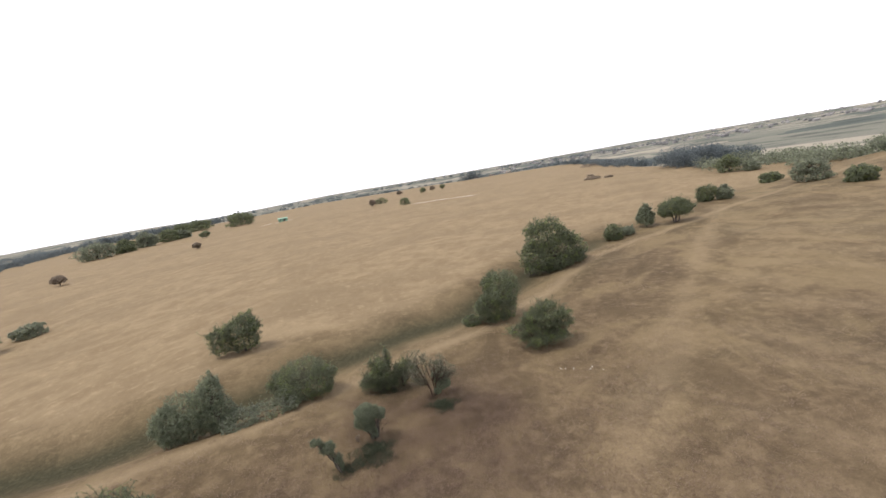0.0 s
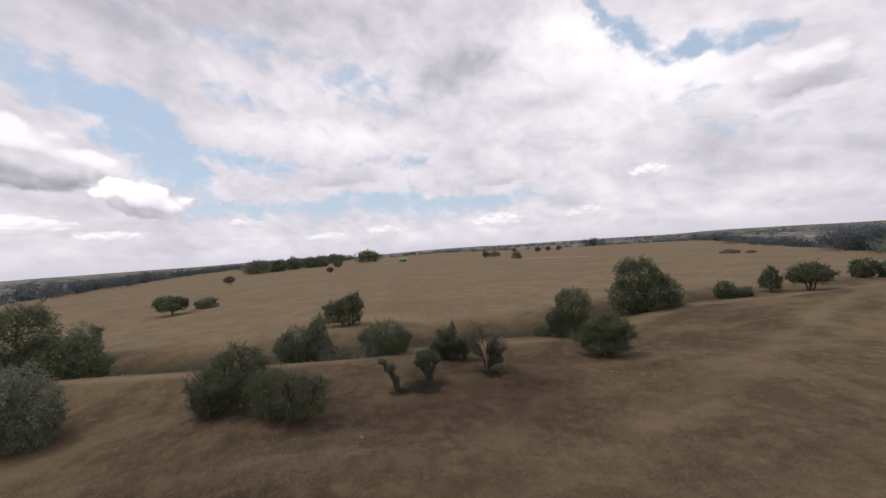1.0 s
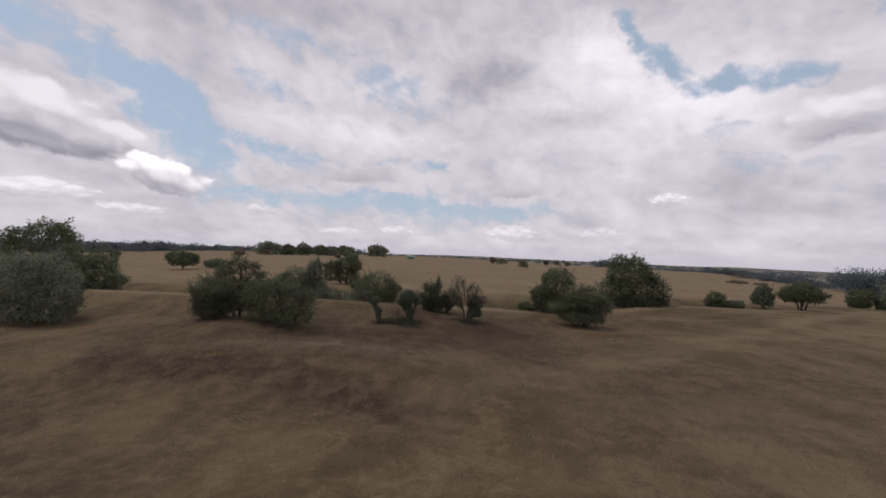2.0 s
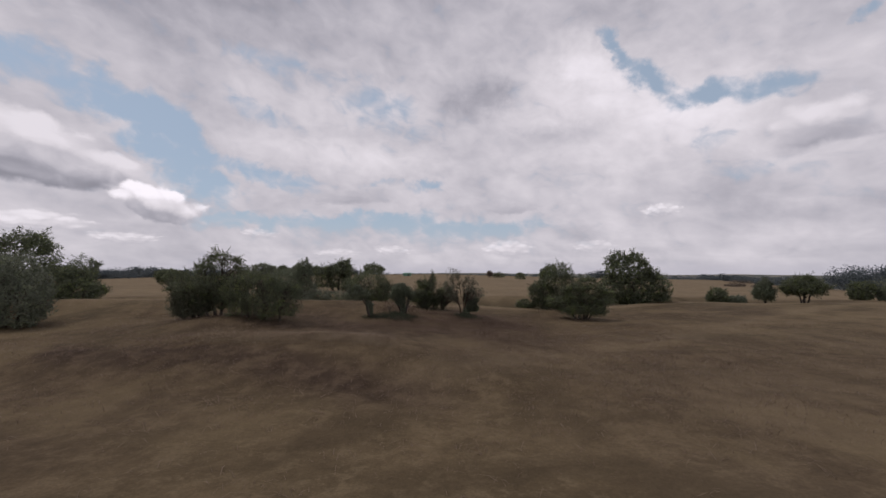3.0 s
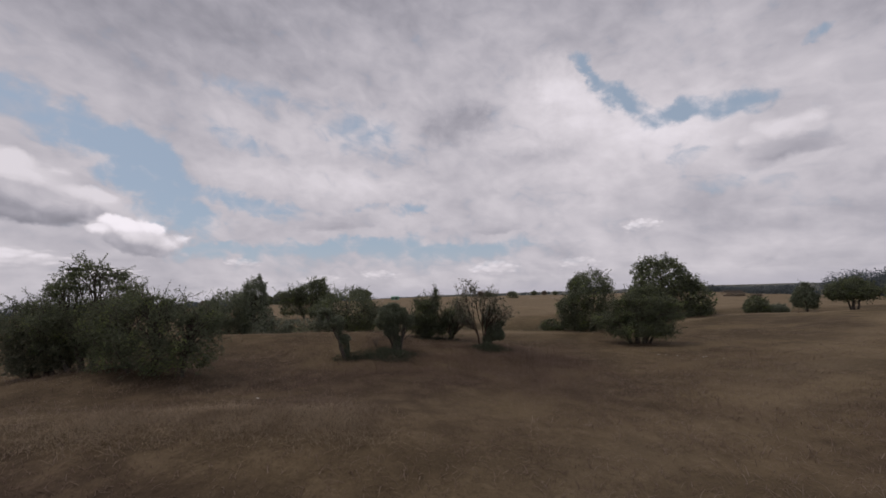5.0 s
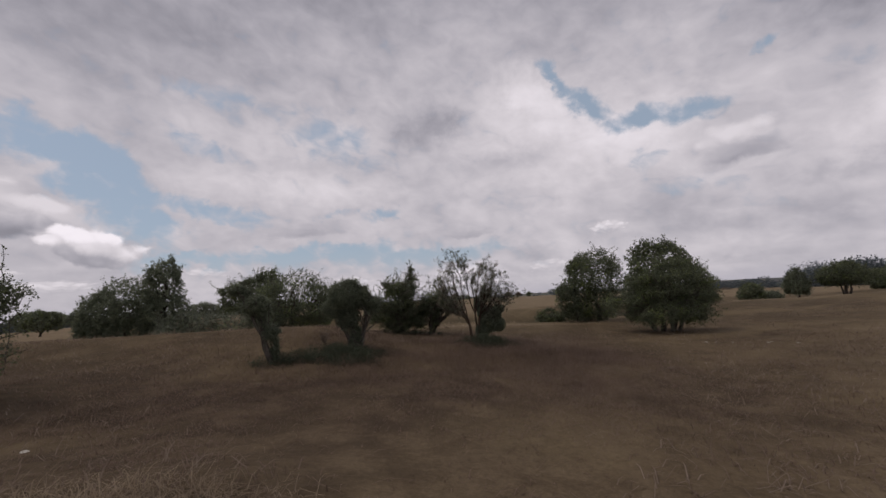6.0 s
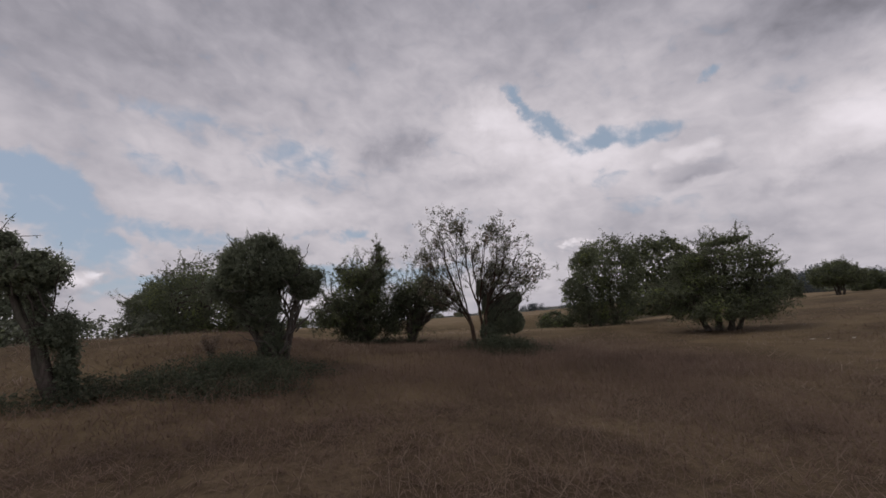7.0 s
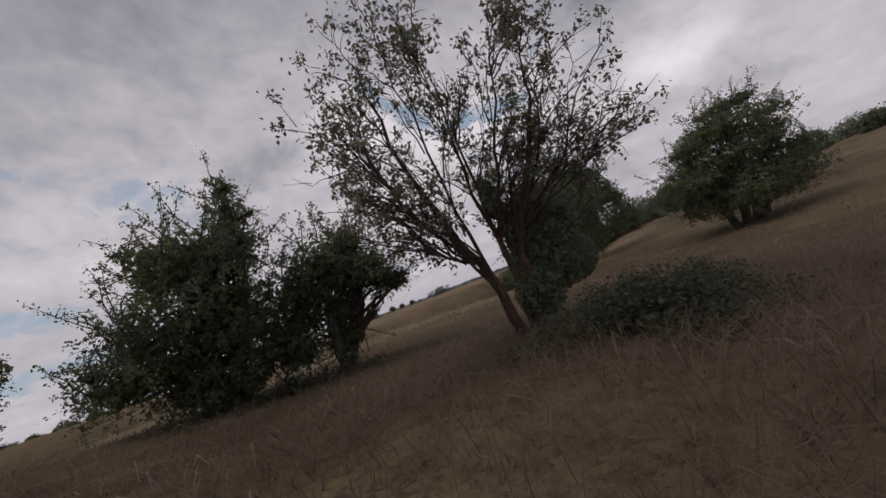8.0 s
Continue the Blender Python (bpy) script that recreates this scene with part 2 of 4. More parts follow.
def grass_material(name, a, b_, c):
    m, t, b = material(name, 0.75, 0.15)
    geo = t.nodes.new("ShaderNodeNewGeometry")
    one = geo.outputs["Random Per Island"]
    drift = noise_node(t, geo.outputs["Position"], 0.7, 3.0).outputs["Fac"]
    col = mix_node(t, one, a, b_)
    col = mix_node(t, ramp_node(t, drift, 0.45, 0.7), col, c)
    link(t, col, b.inputs["Base Color"])
    thin = t.nodes.new("ShaderNodeBsdfTranslucent")
    link(t, col, thin.inputs["Color"])
    both = t.nodes.new("ShaderNodeMixShader")
    both.inputs[0].default_value = 0.45
    link(t, b.outputs[0], both.inputs[1])
    link(t, thin.outputs[0], both.inputs[2])
    link(t, both.outputs[0], t.nodes["Material Output"].inputs["Surface"])
    return m


DRY_GRASS = grass_material("dry_grass_blade", (0.154, 0.107, 0.084), (0.239, 0.173, 0.136), (0.132, 0.094, 0.073))
PALE_GRASS = grass_material("bleached_grass_blade", (0.212, 0.159, 0.120), (0.307, 0.242, 0.191), (0.187, 0.138, 0.105))


STRAW_GRASS = grass_material("straw_grass_blade", (0.300, 0.235, 0.165), (0.420, 0.340, 0.245), (0.260, 0.200, 0.140))


def bark_material(name, a, b_):
    m, t, b = material(name, 0.85, 0.2)
    pos = t.nodes.new("ShaderNodeTexCoord").outputs["Object"]
    stretch = t.nodes.new("ShaderNodeMapping")
    stretch.inputs["Scale"].default_value = (1, 1, 0.25)
    link(t, pos, stretch.inputs["Vector"])
    n = noise_node(t, stretch.outputs[0], 22.0, 5.0, 0.65).outputs["Fac"]
    patchy = noise_node(t, pos, 3.0, 3.0).outputs["Fac"]
    c = mix_node(t, ramp_node(t, n, 0.35, 0.7), a, b_)
    c = mix_node(t, ramp_node(t, patchy, 0.52, 0.7, 0.0, 0.5), c, (0.10, 0.105, 0.075))
    link(t, c, b.inputs["Base Color"])
    bump(t, b, n, 0.6, 0.02)
    return m


BARK = bark_material("hawthorn_bark", (0.052, 0.043, 0.036), (0.130, 0.109, 0.093))
BARK_ORANGE = bark_material("elder_bark", (0.041, 0.030, 0.023), (0.114, 0.072, 0.048))
DEADWOOD = bark_material("bare_grey_wood", (0.061, 0.055, 0.047), (0.121, 0.110, 0.096))


def ground_material():
    m, t, b = material("dry_grassland", 0.95, 0.08)
    pos = t.nodes.new("ShaderNodeNewGeometry").outputs["Position"]

    def attr(name):
        a = t.nodes.new("ShaderNodeAttribute")
        a.attribute_name = name
        return a.outputs["Fac"]

    straw, lush_shade, away, worn, dim = attr("straw"), attr("lush_shade"), attr("away"), attr("worn"), attr("dim")
    # drawn out along the old plough lines
    swing = t.nodes.new("ShaderNodeMapping")
    swing.inputs["Rotation"].default_value = (0, 0, radians(-34))
    link(t, pos, swing.inputs["Vector"])
    lay = t.nodes.new("ShaderNodeMapping")
    lay.inputs["Scale"].default_value = (0.78, 1.0, 1.0)
    link(t, swing.outputs[0], lay.inputs["Vector"])
    along = lay.outputs[0]
    big = noise_node(t, along, 0.055, 5.0, 0.6, 0.5).outputs["Fac"]
    mid = noise_node(t, along, 0.30, 6.0, 0.58, 0.3).outputs["Fac"]
    tussock = noise_node(t, pos, 1.1, 6.0, 0.66, 0.3).outputs["Fac"]
    small = noise_node(t, pos, 3.2, 6.0, 0.68).outputs["Fac"]
    tiny = noise_node(t, pos, 21.0, 4.0, 0.7).outputs["Fac"]
    # turf browner than the straw field, with cloud shadow put into its colour too
    near = mix_node(t, ramp_node(t, mid, 0.36, 0.64), (0.104, 0.077, 0.045), (0.158, 0.117, 0.069))
    near = mix_node(t, ramp_node(t, big, 0.48, 0.66, 0.0, 0.7), near, (0.085, 0.068, 0.042))
    near = mix_node(t, ramp_node(t, small, 0.54, 0.68, 0.0, 0.6), near, (0.190, 0.145, 0.091))
    near = mix_node(t, ramp_node(t, tussock, 0.50, 0.64, 0.0, 0.65), near, (0.185, 0.140, 0.085))
    near = mix_node(t, ramp_node(t, tussock, 0.48, 0.34, 0.0, 0.4), near, (0.074, 0.055, 0.034))
    # dim: darker turf, in places shade among the grass put into the colour
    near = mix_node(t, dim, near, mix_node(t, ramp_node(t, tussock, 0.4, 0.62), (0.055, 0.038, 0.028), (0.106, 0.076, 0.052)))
    broad = noise_node(t, along, 0.13, 4.0, 0.55, 0.8).outputs["Fac"]
    near = mix_node(t, ramp_node(t, broad, 0.50, 0.66, 0.0, 0.65), near, (0.180, 0.136, 0.079))
    near = mix_node(t, ramp_node(t, broad, 0.47, 0.34, 0.0, 0.65), near, (0.079, 0.058, 0.035))
    field = mix_node(t, ramp_node(t, mid, 0.34, 0.66), (0.175, 0.129, 0.078), (0.227, 0.173, 0.108))
    field = mix_node(t, ramp_node(t, big, 0.44, 0.64, 0.0, 0.75), field, (0.167, 0.125, 0.077))
    field = mix_node(t, ramp_node(t, small, 0.55, 0.75, 0.0, 0.55), field, (0.268, 0.212, 0.135))
    field = mix_node(t, ramp_node(t, tussock, 0.54, 0.68, 0.0, 0.55), field, (0.300, 0.235, 0.150))
    field = mix_node(t, ramp_node(t, tussock, 0.46, 0.34, 0.0, 0.45), field, (0.150, 0.112, 0.068))
    col = mix_node(t, straw, near, field)
    col = mix_node(t, worn, col, (0.255, 0.195, 0.125))
    # dark green of damp growth, with shade mixed into the colour
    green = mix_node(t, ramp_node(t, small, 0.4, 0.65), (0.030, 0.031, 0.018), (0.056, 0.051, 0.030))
    col = mix_node(t, lush_shade, col, green)
    # distant farmland: woods, pasture and stubble in patches, greyed and lightened in colour for haze
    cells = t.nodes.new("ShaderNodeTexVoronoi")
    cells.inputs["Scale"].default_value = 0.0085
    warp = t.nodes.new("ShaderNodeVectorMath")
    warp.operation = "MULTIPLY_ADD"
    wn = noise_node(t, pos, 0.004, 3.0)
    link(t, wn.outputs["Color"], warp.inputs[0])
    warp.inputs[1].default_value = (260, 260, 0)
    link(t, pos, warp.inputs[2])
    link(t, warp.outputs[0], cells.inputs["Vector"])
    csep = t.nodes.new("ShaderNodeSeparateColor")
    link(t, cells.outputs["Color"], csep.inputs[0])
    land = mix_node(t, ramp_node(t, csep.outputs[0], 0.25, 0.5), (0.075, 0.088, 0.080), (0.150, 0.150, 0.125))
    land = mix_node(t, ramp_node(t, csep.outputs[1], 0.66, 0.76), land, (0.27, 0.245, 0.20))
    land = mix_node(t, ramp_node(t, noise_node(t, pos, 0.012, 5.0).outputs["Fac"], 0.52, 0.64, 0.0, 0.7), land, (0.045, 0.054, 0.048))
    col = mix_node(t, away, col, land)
    clod = noise_node(t, pos, 8.0, 5.0, 0.7, 0.4).outputs["Fac"]
    shade = math_node(t, "MULTIPLY", ramp_node(t, tiny, 0.3, 0.7, 0.88, 1.12), ramp_node(t, clod, 0.34, 0.66, 0.91, 1.09))
    grey = t.nodes.new("ShaderNodeCombineColor")
    for k in range(3):
        link(t, shade, grey.inputs[k])
    col = mix_node(t, 1.0, col, grey.outputs[0], "MULTIPLY")
    link(t, col, b.inputs["Base Color"])
    rough = math_node(t, "MULTIPLY_ADD", tiny, 0.35, math_node(t, "MULTIPLY_ADD", clod, 0.6, small))
    bump(t, b, rough, 0.5, 0.10)
    return m


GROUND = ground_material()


def plain_material(name, a, b_, scale, rough=0.7):
    m, t, b = material(name, rough, 0.3)
    n = noise_node(t, t.nodes.new("ShaderNodeTexCoord").outputs["Object"], scale, 5.0, 0.6).outputs["Fac"]
    link(t, mix_node(t, ramp_node(t, n, 0.35, 0.65), a, b_), b.inputs["Base Color"])
    bump(t, b, n, 0.3, 0.01)
    return m


CHALK = plain_material("chalk", (0.434, 0.406, 0.350), (0.560, 0.539, 0.490), 6.0, 0.9)
GREEN_PAINT = plain_material("faded_green_paint", (0.12, 0.24, 0.17), (0.16, 0.30, 0.21), 1.0, 0.5)
GREEN_ROOF = plain_material("green_sheet_roof", (0.22, 0.38, 0.30), (0.27, 0.44, 0.35), 1.0, 0.5)
WALL_PALE = plain_material("pale_plaster", (0.55, 0.50, 0.43), (0.66, 0.61, 0.54), 0.5, 0.9)
ROOF_TILE = plain_material("weathered_roof_tile", (0.20, 0.12, 0.085), (0.28, 0.18, 0.13), 0.8, 0.9)
TOWN = plain_material("distant_brick_and_plaster", (0.10, 0.10, 0.105), (0.28, 0.27, 0.27), 0.03, 0.9)
GLASS_DARK = plain_material("dark_window_glass", (0.03, 0.035, 0.04), (0.05, 0.055, 0.06), 1.0, 0.15)


# ---------------------------------------------------------------- the land
def smooth(v):
    v = np.clip(v, 0.0, 1.0)
    return v * v * (3 - 2 * v)


CREST_X = (-140, -60, -34, -22, -11, -4, 2, 9, 20, 33, 47, 67, 90, 150)
CREST_Y = (46, 39, 33, 32, 33, 37, 40, 42, 47.5, 57.5, 61.5, 67.5, 73, 84)


def crest_y(x):
    return sum(np.interp(x + d, CREST_X, CREST_Y) for d in (-3, -1.5, 0, 1.5, 3)) / 5


def past_crest(x, y):
    """Metres beyond the top of the bank; less than nothing on the camera's side."""
    slope = (crest_y(x + 2) - crest_y(x - 2)) / 4
    return (y - crest_y(x)) / np.sqrt(1 + slope**2)


def plain_end(x, y):
    """How far from the middle the plain runs before the land falls away."""
    turn = np.degrees(np.arctan2(x, y))
    return np.interp(turn, (-180, -90, -60, -45, -36, -27, 0, 15, 32, 41, 50, 62, 90, 180),
                     (170, 170, 210, 300, 460, 780, 820, 860, 800, 340, 235, 190, 170, 170))


def ripple(x, y):
    return (np.sin(x * 0.031 + 1.3) * np.sin(y * 0.023 + 0.4) * 0.45 + np.sin(x * 0.11 + y * 0.07) * 0.10
            + np.sin(x * 0.47 - y * 0.31 + 2) * 0.035 + np.sin(x * 0.83 + y * 0.59) * 0.02 + np.sin(y * 1.31 - x * 0.37) * 0.012)


def land(x, y):
    x, y = np.asarray(x, float), np.asarray(y, float)
    s = past_crest(x, y)
    top = np.interp(x, (-60, -22, -8, 2, 10, 20, 33, 50, 90), (0.4, 0.6, 0.45, 0.05, -0.6, -0.75, -0.8, -1.3, -1.8))
    # the terrace in front of the bank, lower to the right, with a low ridge and a hollow
    near = -0.08 - 0.92 * smooth((x + 6) / 15)
    near = near + 0.42 * np.exp(-(((y - 17.8) / 1.9) ** 2)) * smooth((x + 15) / 4) * smooth((1.5 - x) / 5)
    near = near + 0.75 * np.exp(-(((x + 13) / 4.8) ** 2) - ((y - 23.2) / 3.2) ** 2)
    near = near - 0.80 * smooth((16 - y) / 4.0) * smooth((9 - x) / 12)
    near = near + 0.30 * np.exp(-(((y - 4) / 3.0) ** 2)) - 0.3 * smooth((8 - y) / 16)
    near = near + 0.18 * np.exp(-(((y - 25 - 0.55 * (x - 22)) / 3.0) ** 2)) * smooth((x - 9) / 8)
    near = near + 0.30 * np.exp(-(((x + 0.5) / 8.0) ** 2) - ((y - 31.5) / 4.0) ** 2)
    w = np.exp(-((s / 5.5) ** 2))
    front = near * (1 - w) + top * w
    field = 0.75 - 0.022 * np.maximum(x + 14, 0) - 0.012 * np.maximum(-14 - x, 0)
    field = field - 0.5 * smooth((x + 12) / 12) - 0.0035 * np.maximum(np.hypot(x, y) - 60, 0) * smooth((np.degrees(np.arctan2(x, y)) + 30) / 24)
    field = np.maximum(field, -9.0)
    deep = top - 1.15 * smooth((80 - x) / 50) * smooth((x + 90) / 40)
    back = top + (deep - top) * smooth(s / 5.0)
    back = back + (field - back) * smooth((s - 6.5) / 5.5)
    z = np.where(s < 0, front, back)
    # the bank stands highest towards the left
    z = z + 0.62 * np.exp(-(((y - 31.2) / 4.0) ** 2)) * smooth((-1.0 - x) / 4.5) * smooth((x + 46) / 14)
    z = z + ripple(x, y) * smooth((np.abs(s) + 3) / 8) * np.where(s > 12, 1.0, 0.8) * np.where(s < 0, 0.45, 1.0)
    r = np.hypot(x, y)
    end = plain_end(x, y)
    drop = smooth((r - end) / (0.45 * end))
    turn = np.degrees(np.arctan2(x, y))
    rise = smooth((r - 900) / 2900)
    hill = -1 - 14 * smooth((turn - 22) / 22) * smooth((110 - turn) / 30) + 7 * np.sin(x * 0.0021 + 0.8) + 5 * np.sin(y * 0.0017 + x * 0.0033)
    vale = -24 + rise * hill + np.sin(x * 0.006) * np.sin(y * 0.0052) * 3.0
    return z * (1 - drop) + vale * drop


def ground_z(x, y):
    return float(land(np.array([x]), np.array([y]))[0])


def spread(lo, hi, step, reach, grow):
    mid = list(np.arange(lo, hi + step / 2, step))
    up, d = [hi], step
    while up[-1] < reach:
        d *= grow
        up.append(up[-1] + d)
    down, d = [lo], step
    while down[-1] > -reach:
        d *= grow
        down.append(down[-1] - d)
    return np.array(down[:0:-1] + mid + up[1:])


def raw_mesh(name, verts, faces, mat, smooth_faces=False):
    """A mesh from arrays: verts n x 3, faces m x k."""
    verts, faces = np.asarray(verts, np.float32), np.asarray(faces, np.int32)
    me = bpy.data.meshes.new(name)
    m, k = faces.shape
    me.vertices.add(len(verts))
    me.vertices.foreach_set("co", verts.ravel())
    me.loops.add(m * k)
    me.loops.foreach_set("vertex_index", faces.ravel())
    me.polygons.add(m)
    me.polygons.foreach_set("loop_start", np.arange(m, dtype=np.int32) * k)
    if smooth_faces:
        me.polygons.foreach_set("use_smooth", np.ones(m, bool))
    me.update(calc_edges=True)
    me.materials.append(mat)
    return me


def build_ground():
    xs = spread(-42, 62, 0.5, 4700, 1.07)
    ys = spread(-4, 76, 0.45, 4700, 1.07)
    gx, gy = np.meshgrid(xs, ys)
    gz = land(gx, gy)
    nx, ny = len(xs), len(ys)
    verts = np.stack([gx, gy, gz], -1).reshape(-1, 3)
    i = (np.arange(ny - 1)[:, None] * nx + np.arange(nx - 1)[None]).ravel()
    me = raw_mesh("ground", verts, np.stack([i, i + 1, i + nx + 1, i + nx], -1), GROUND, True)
    s = past_crest(gx, gy)
    wander = np.sin(gx * 0.21 + 1) * 1.2 + np.sin(gx * 0.53 + gy * 0.2) * 0.8
    straw = smooth((s - 9 + wander) / 6)
    # the ditch: greener growth, darkened in colour as a shaded band
    lush_shade = np.exp(-(((s - 6.3 + 0.4 * wander) / 2.6) ** 2)) * smooth((62 - gx) / 30) * 0.95
    # dark green soil round the feet of the trees: weeds, their shade painted in
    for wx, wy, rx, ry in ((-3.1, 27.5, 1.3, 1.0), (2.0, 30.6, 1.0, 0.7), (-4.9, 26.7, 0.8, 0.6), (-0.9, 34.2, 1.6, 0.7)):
        lush_shade = np.maximum(lush_shade, 0.28 * np.exp(-(((gx - wx + 0.3 * wander) / rx) ** 2) - ((gy - wy - 0.2 * wander) / ry) ** 2))
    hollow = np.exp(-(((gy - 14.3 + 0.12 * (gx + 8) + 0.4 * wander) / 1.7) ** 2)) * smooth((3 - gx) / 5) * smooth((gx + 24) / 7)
    worn = 0.6 * np.exp(-(((s + 0.6 + 0.25 * wander) / 0.8) ** 2)) + 0.55 * np.exp(-(((gy - 17.5 + 0.4 * wander) / 0.7) ** 2)) * smooth((gx + 14) / 6) * smooth((-1 - gx) / 3)
    # a faint path climbing to the right, bare darker turf between it and the bank, bleached turf beyond
    t = np.clip(((gx - 7.4) * 35.4 + (gy - 19.8) * 26.7) / (35.4**2 + 26.7**2), -0.3, 2.0)
    off = np.hypot(gx - 7.4 - 35.4 * t, gy - 19.8 - 26.7 * t)
    side = ((gy - 19.8) * 35.4 - (gx - 7.4) * 26.7) / 44.3
    worn = np.maximum(worn, 0.30 * np.exp(-(((off + 0.4 * wander) / 1.3) ** 2)) * (t > -0.25))
    worn = np.maximum(worn, 0.20 * smooth((-side - 1 + wander) / 5) * smooth((gx - 3) / 8) * (0.5 + 0.5 * np.sin(gx * 0.7 + gy * 0.45 + 2 * wander)))
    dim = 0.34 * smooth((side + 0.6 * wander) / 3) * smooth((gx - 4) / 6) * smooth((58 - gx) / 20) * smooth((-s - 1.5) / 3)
    # terrace turf up to the trees darkened in colour, for shade among the grass
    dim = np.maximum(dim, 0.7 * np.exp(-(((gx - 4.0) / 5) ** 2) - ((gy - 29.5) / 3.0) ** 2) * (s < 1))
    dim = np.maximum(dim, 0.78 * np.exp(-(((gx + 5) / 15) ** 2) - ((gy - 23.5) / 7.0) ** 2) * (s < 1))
    # the hollow and the near ground to either side, darker in colour
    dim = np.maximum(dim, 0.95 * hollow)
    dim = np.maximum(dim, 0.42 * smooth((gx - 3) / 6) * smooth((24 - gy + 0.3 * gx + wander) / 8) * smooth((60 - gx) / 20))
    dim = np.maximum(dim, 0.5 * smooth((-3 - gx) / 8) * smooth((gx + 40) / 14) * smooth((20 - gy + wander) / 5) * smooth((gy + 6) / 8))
    worn = np.clip(worn, 0, 1)
    r = np.hypot(gx, gy)
    away = smooth((r - plain_end(gx, gy)) / 40)
    for key, val in (("straw", straw), ("lush_shade", lush_shade), ("worn", worn), ("away", away), ("dim", dim)):
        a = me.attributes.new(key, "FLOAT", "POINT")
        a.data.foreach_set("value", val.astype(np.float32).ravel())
    tagged(new("ground", me), "dry brown grassland with an earth bank, a ditch and a straw field", "ground", kind="structure")


build_ground()


# ---------------------------------------------------------------- plants
def waves(p, seed, freq):
    """Cheap smooth noise, about -1 to 1, at points n x 3."""
    g = np.random.default_rng(seed)
    out = np.zeros(len(p))
    for k in range(7):
        d = g.normal(size=3)
        d *= freq * (0.6 + 0.35 * k) / np.linalg.norm(d)
        out += np.sin(p @ d + g.uniform(0, 6.28)) / (1 + 0.35 * k)
    return out / 3.0


def unit(v):
    return v / np.maximum(np.linalg.norm(v, axis=-1, keepdims=True), 1e-9)


def leaf_quads(g, p, facing, length, ratio=0.58):
    """One folded diamond leaf at each point."""
    n = len(p)
    nrm = unit(facing * 0.7 + g.normal(size=(n, 3)) * 0.65 + np.array([0, 0, 0.35]))
    u = unit(np.cross(nrm, g.normal(size=(n, 3))))
    v = np.cross(nrm, u)
    size = (length * g.uniform(0.65, 1.35, n))[:, None]
    fold = nrm * size * 0.14
    quad = np.stack([p - u * size / 2, p + v * size * ratio / 2 + fold, p + u * size / 2, p - v * size * ratio / 2 + fold], 1)
    return quad.reshape(-1, 3)


def quad_faces(n):
    return np.arange(n * 4, dtype=np.int32).reshape(-1, 4)


class Tubes:
    """Tapered round stems, gathered into one mesh."""

    def __init__(self):
        self.verts, self.faces, self.count = [], [], 0

    def add(self, path, radii, sides=5):
        path, radii = np.asarray(path, float), np.asarray(radii, float)
        n = len(path)
        along = unit(np.gradient(path, axis=0))
        side = unit(np.cross(along, np.array([0.31, 0.83, 0.21])))
        up = np.cross(along, side)
        a = np.arange(sides) * 2 * math.pi / sides
        ring = side[:, None] * np.cos(a)[None, :, None] + up[:, None] * np.sin(a)[None, :, None]
        v = path[:, None] + ring * radii[:, None, None]
        i = self.count + np.arange(n - 1)[:, None] * sides + np.arange(sides)[None]
        j = self.count + np.arange(n - 1)[:, None] * sides + (np.arange(sides)[None] + 1) % sides
        self.faces.append(np.stack([i, j, j + sides, i + sides], -1).reshape(-1, 4))
        self.verts.append(v.reshape(-1, 3))
        self.count += n * sides

    def mesh(self, name, mat):
        return raw_mesh(name, np.concatenate(self.verts), np.concatenate(self.faces), mat, True)


def bent(g, a, b, n=7, wild=0.12, lift=0.0):
    """A crooked way from a to b."""
    a, b = np.asarray(a, float), np.asarray(b, float)
    t = np.linspace(0, 1, n)[:, None]
    far = np.linalg.norm(b - a)
    p = a + (b - a) * t
    p[:, 2] += lift * far * (np.sin(t[:, 0] * math.pi))
    kink = np.cumsum(g.normal(size=(n, 3)) * wild * far / n, axis=0)
    kink -= t * kink[-1]
    return p + kink


def part(name, me, parent, label=""):
    ob = new(name, me)
    ob.parent = parent
    return tagged(ob, label)


def shell_points(g, lobes, n, fill, lump, seed, floor):
    """Points near the skin of a crown made of several rounded masses, with their outward directions."""
    lobes = np.asarray(lobes, float)
    weight = lobes[:, 3] * lobes[:, 4] + lobes[:, 3] * lobes[:, 5] + lobes[:, 4] * lobes[:, 5]
    k = g.choice(len(lobes), n, p=weight / weight.sum())
    d = unit(g.normal(size=(n, 3)))
    c, r = lobes[k, :3], lobes[k, 3:]
    reach = 1 - fill * g.random(n) ** 1.6
    skin = c + d * r
    reach *= 1 + lump * waves(skin, seed, 2.2) + 0.5 * lump * waves(skin, seed + 1, 5.5)
    p = c + d * r * reach[:, None]
    keep = p[:, 2] > floor + (0.1 + 0.45 * max(floor, 0.0)) * waves(p, seed + 2, 2.4)
    for q in range(len(lobes)):
        inside = np.linalg.norm((p - lobes[q, :3]) / lobes[q, 3:], axis=1) < 0.6
        keep &= ~(inside & (k != q))
    return p[keep], unit(d / r)[keep], k[keep]


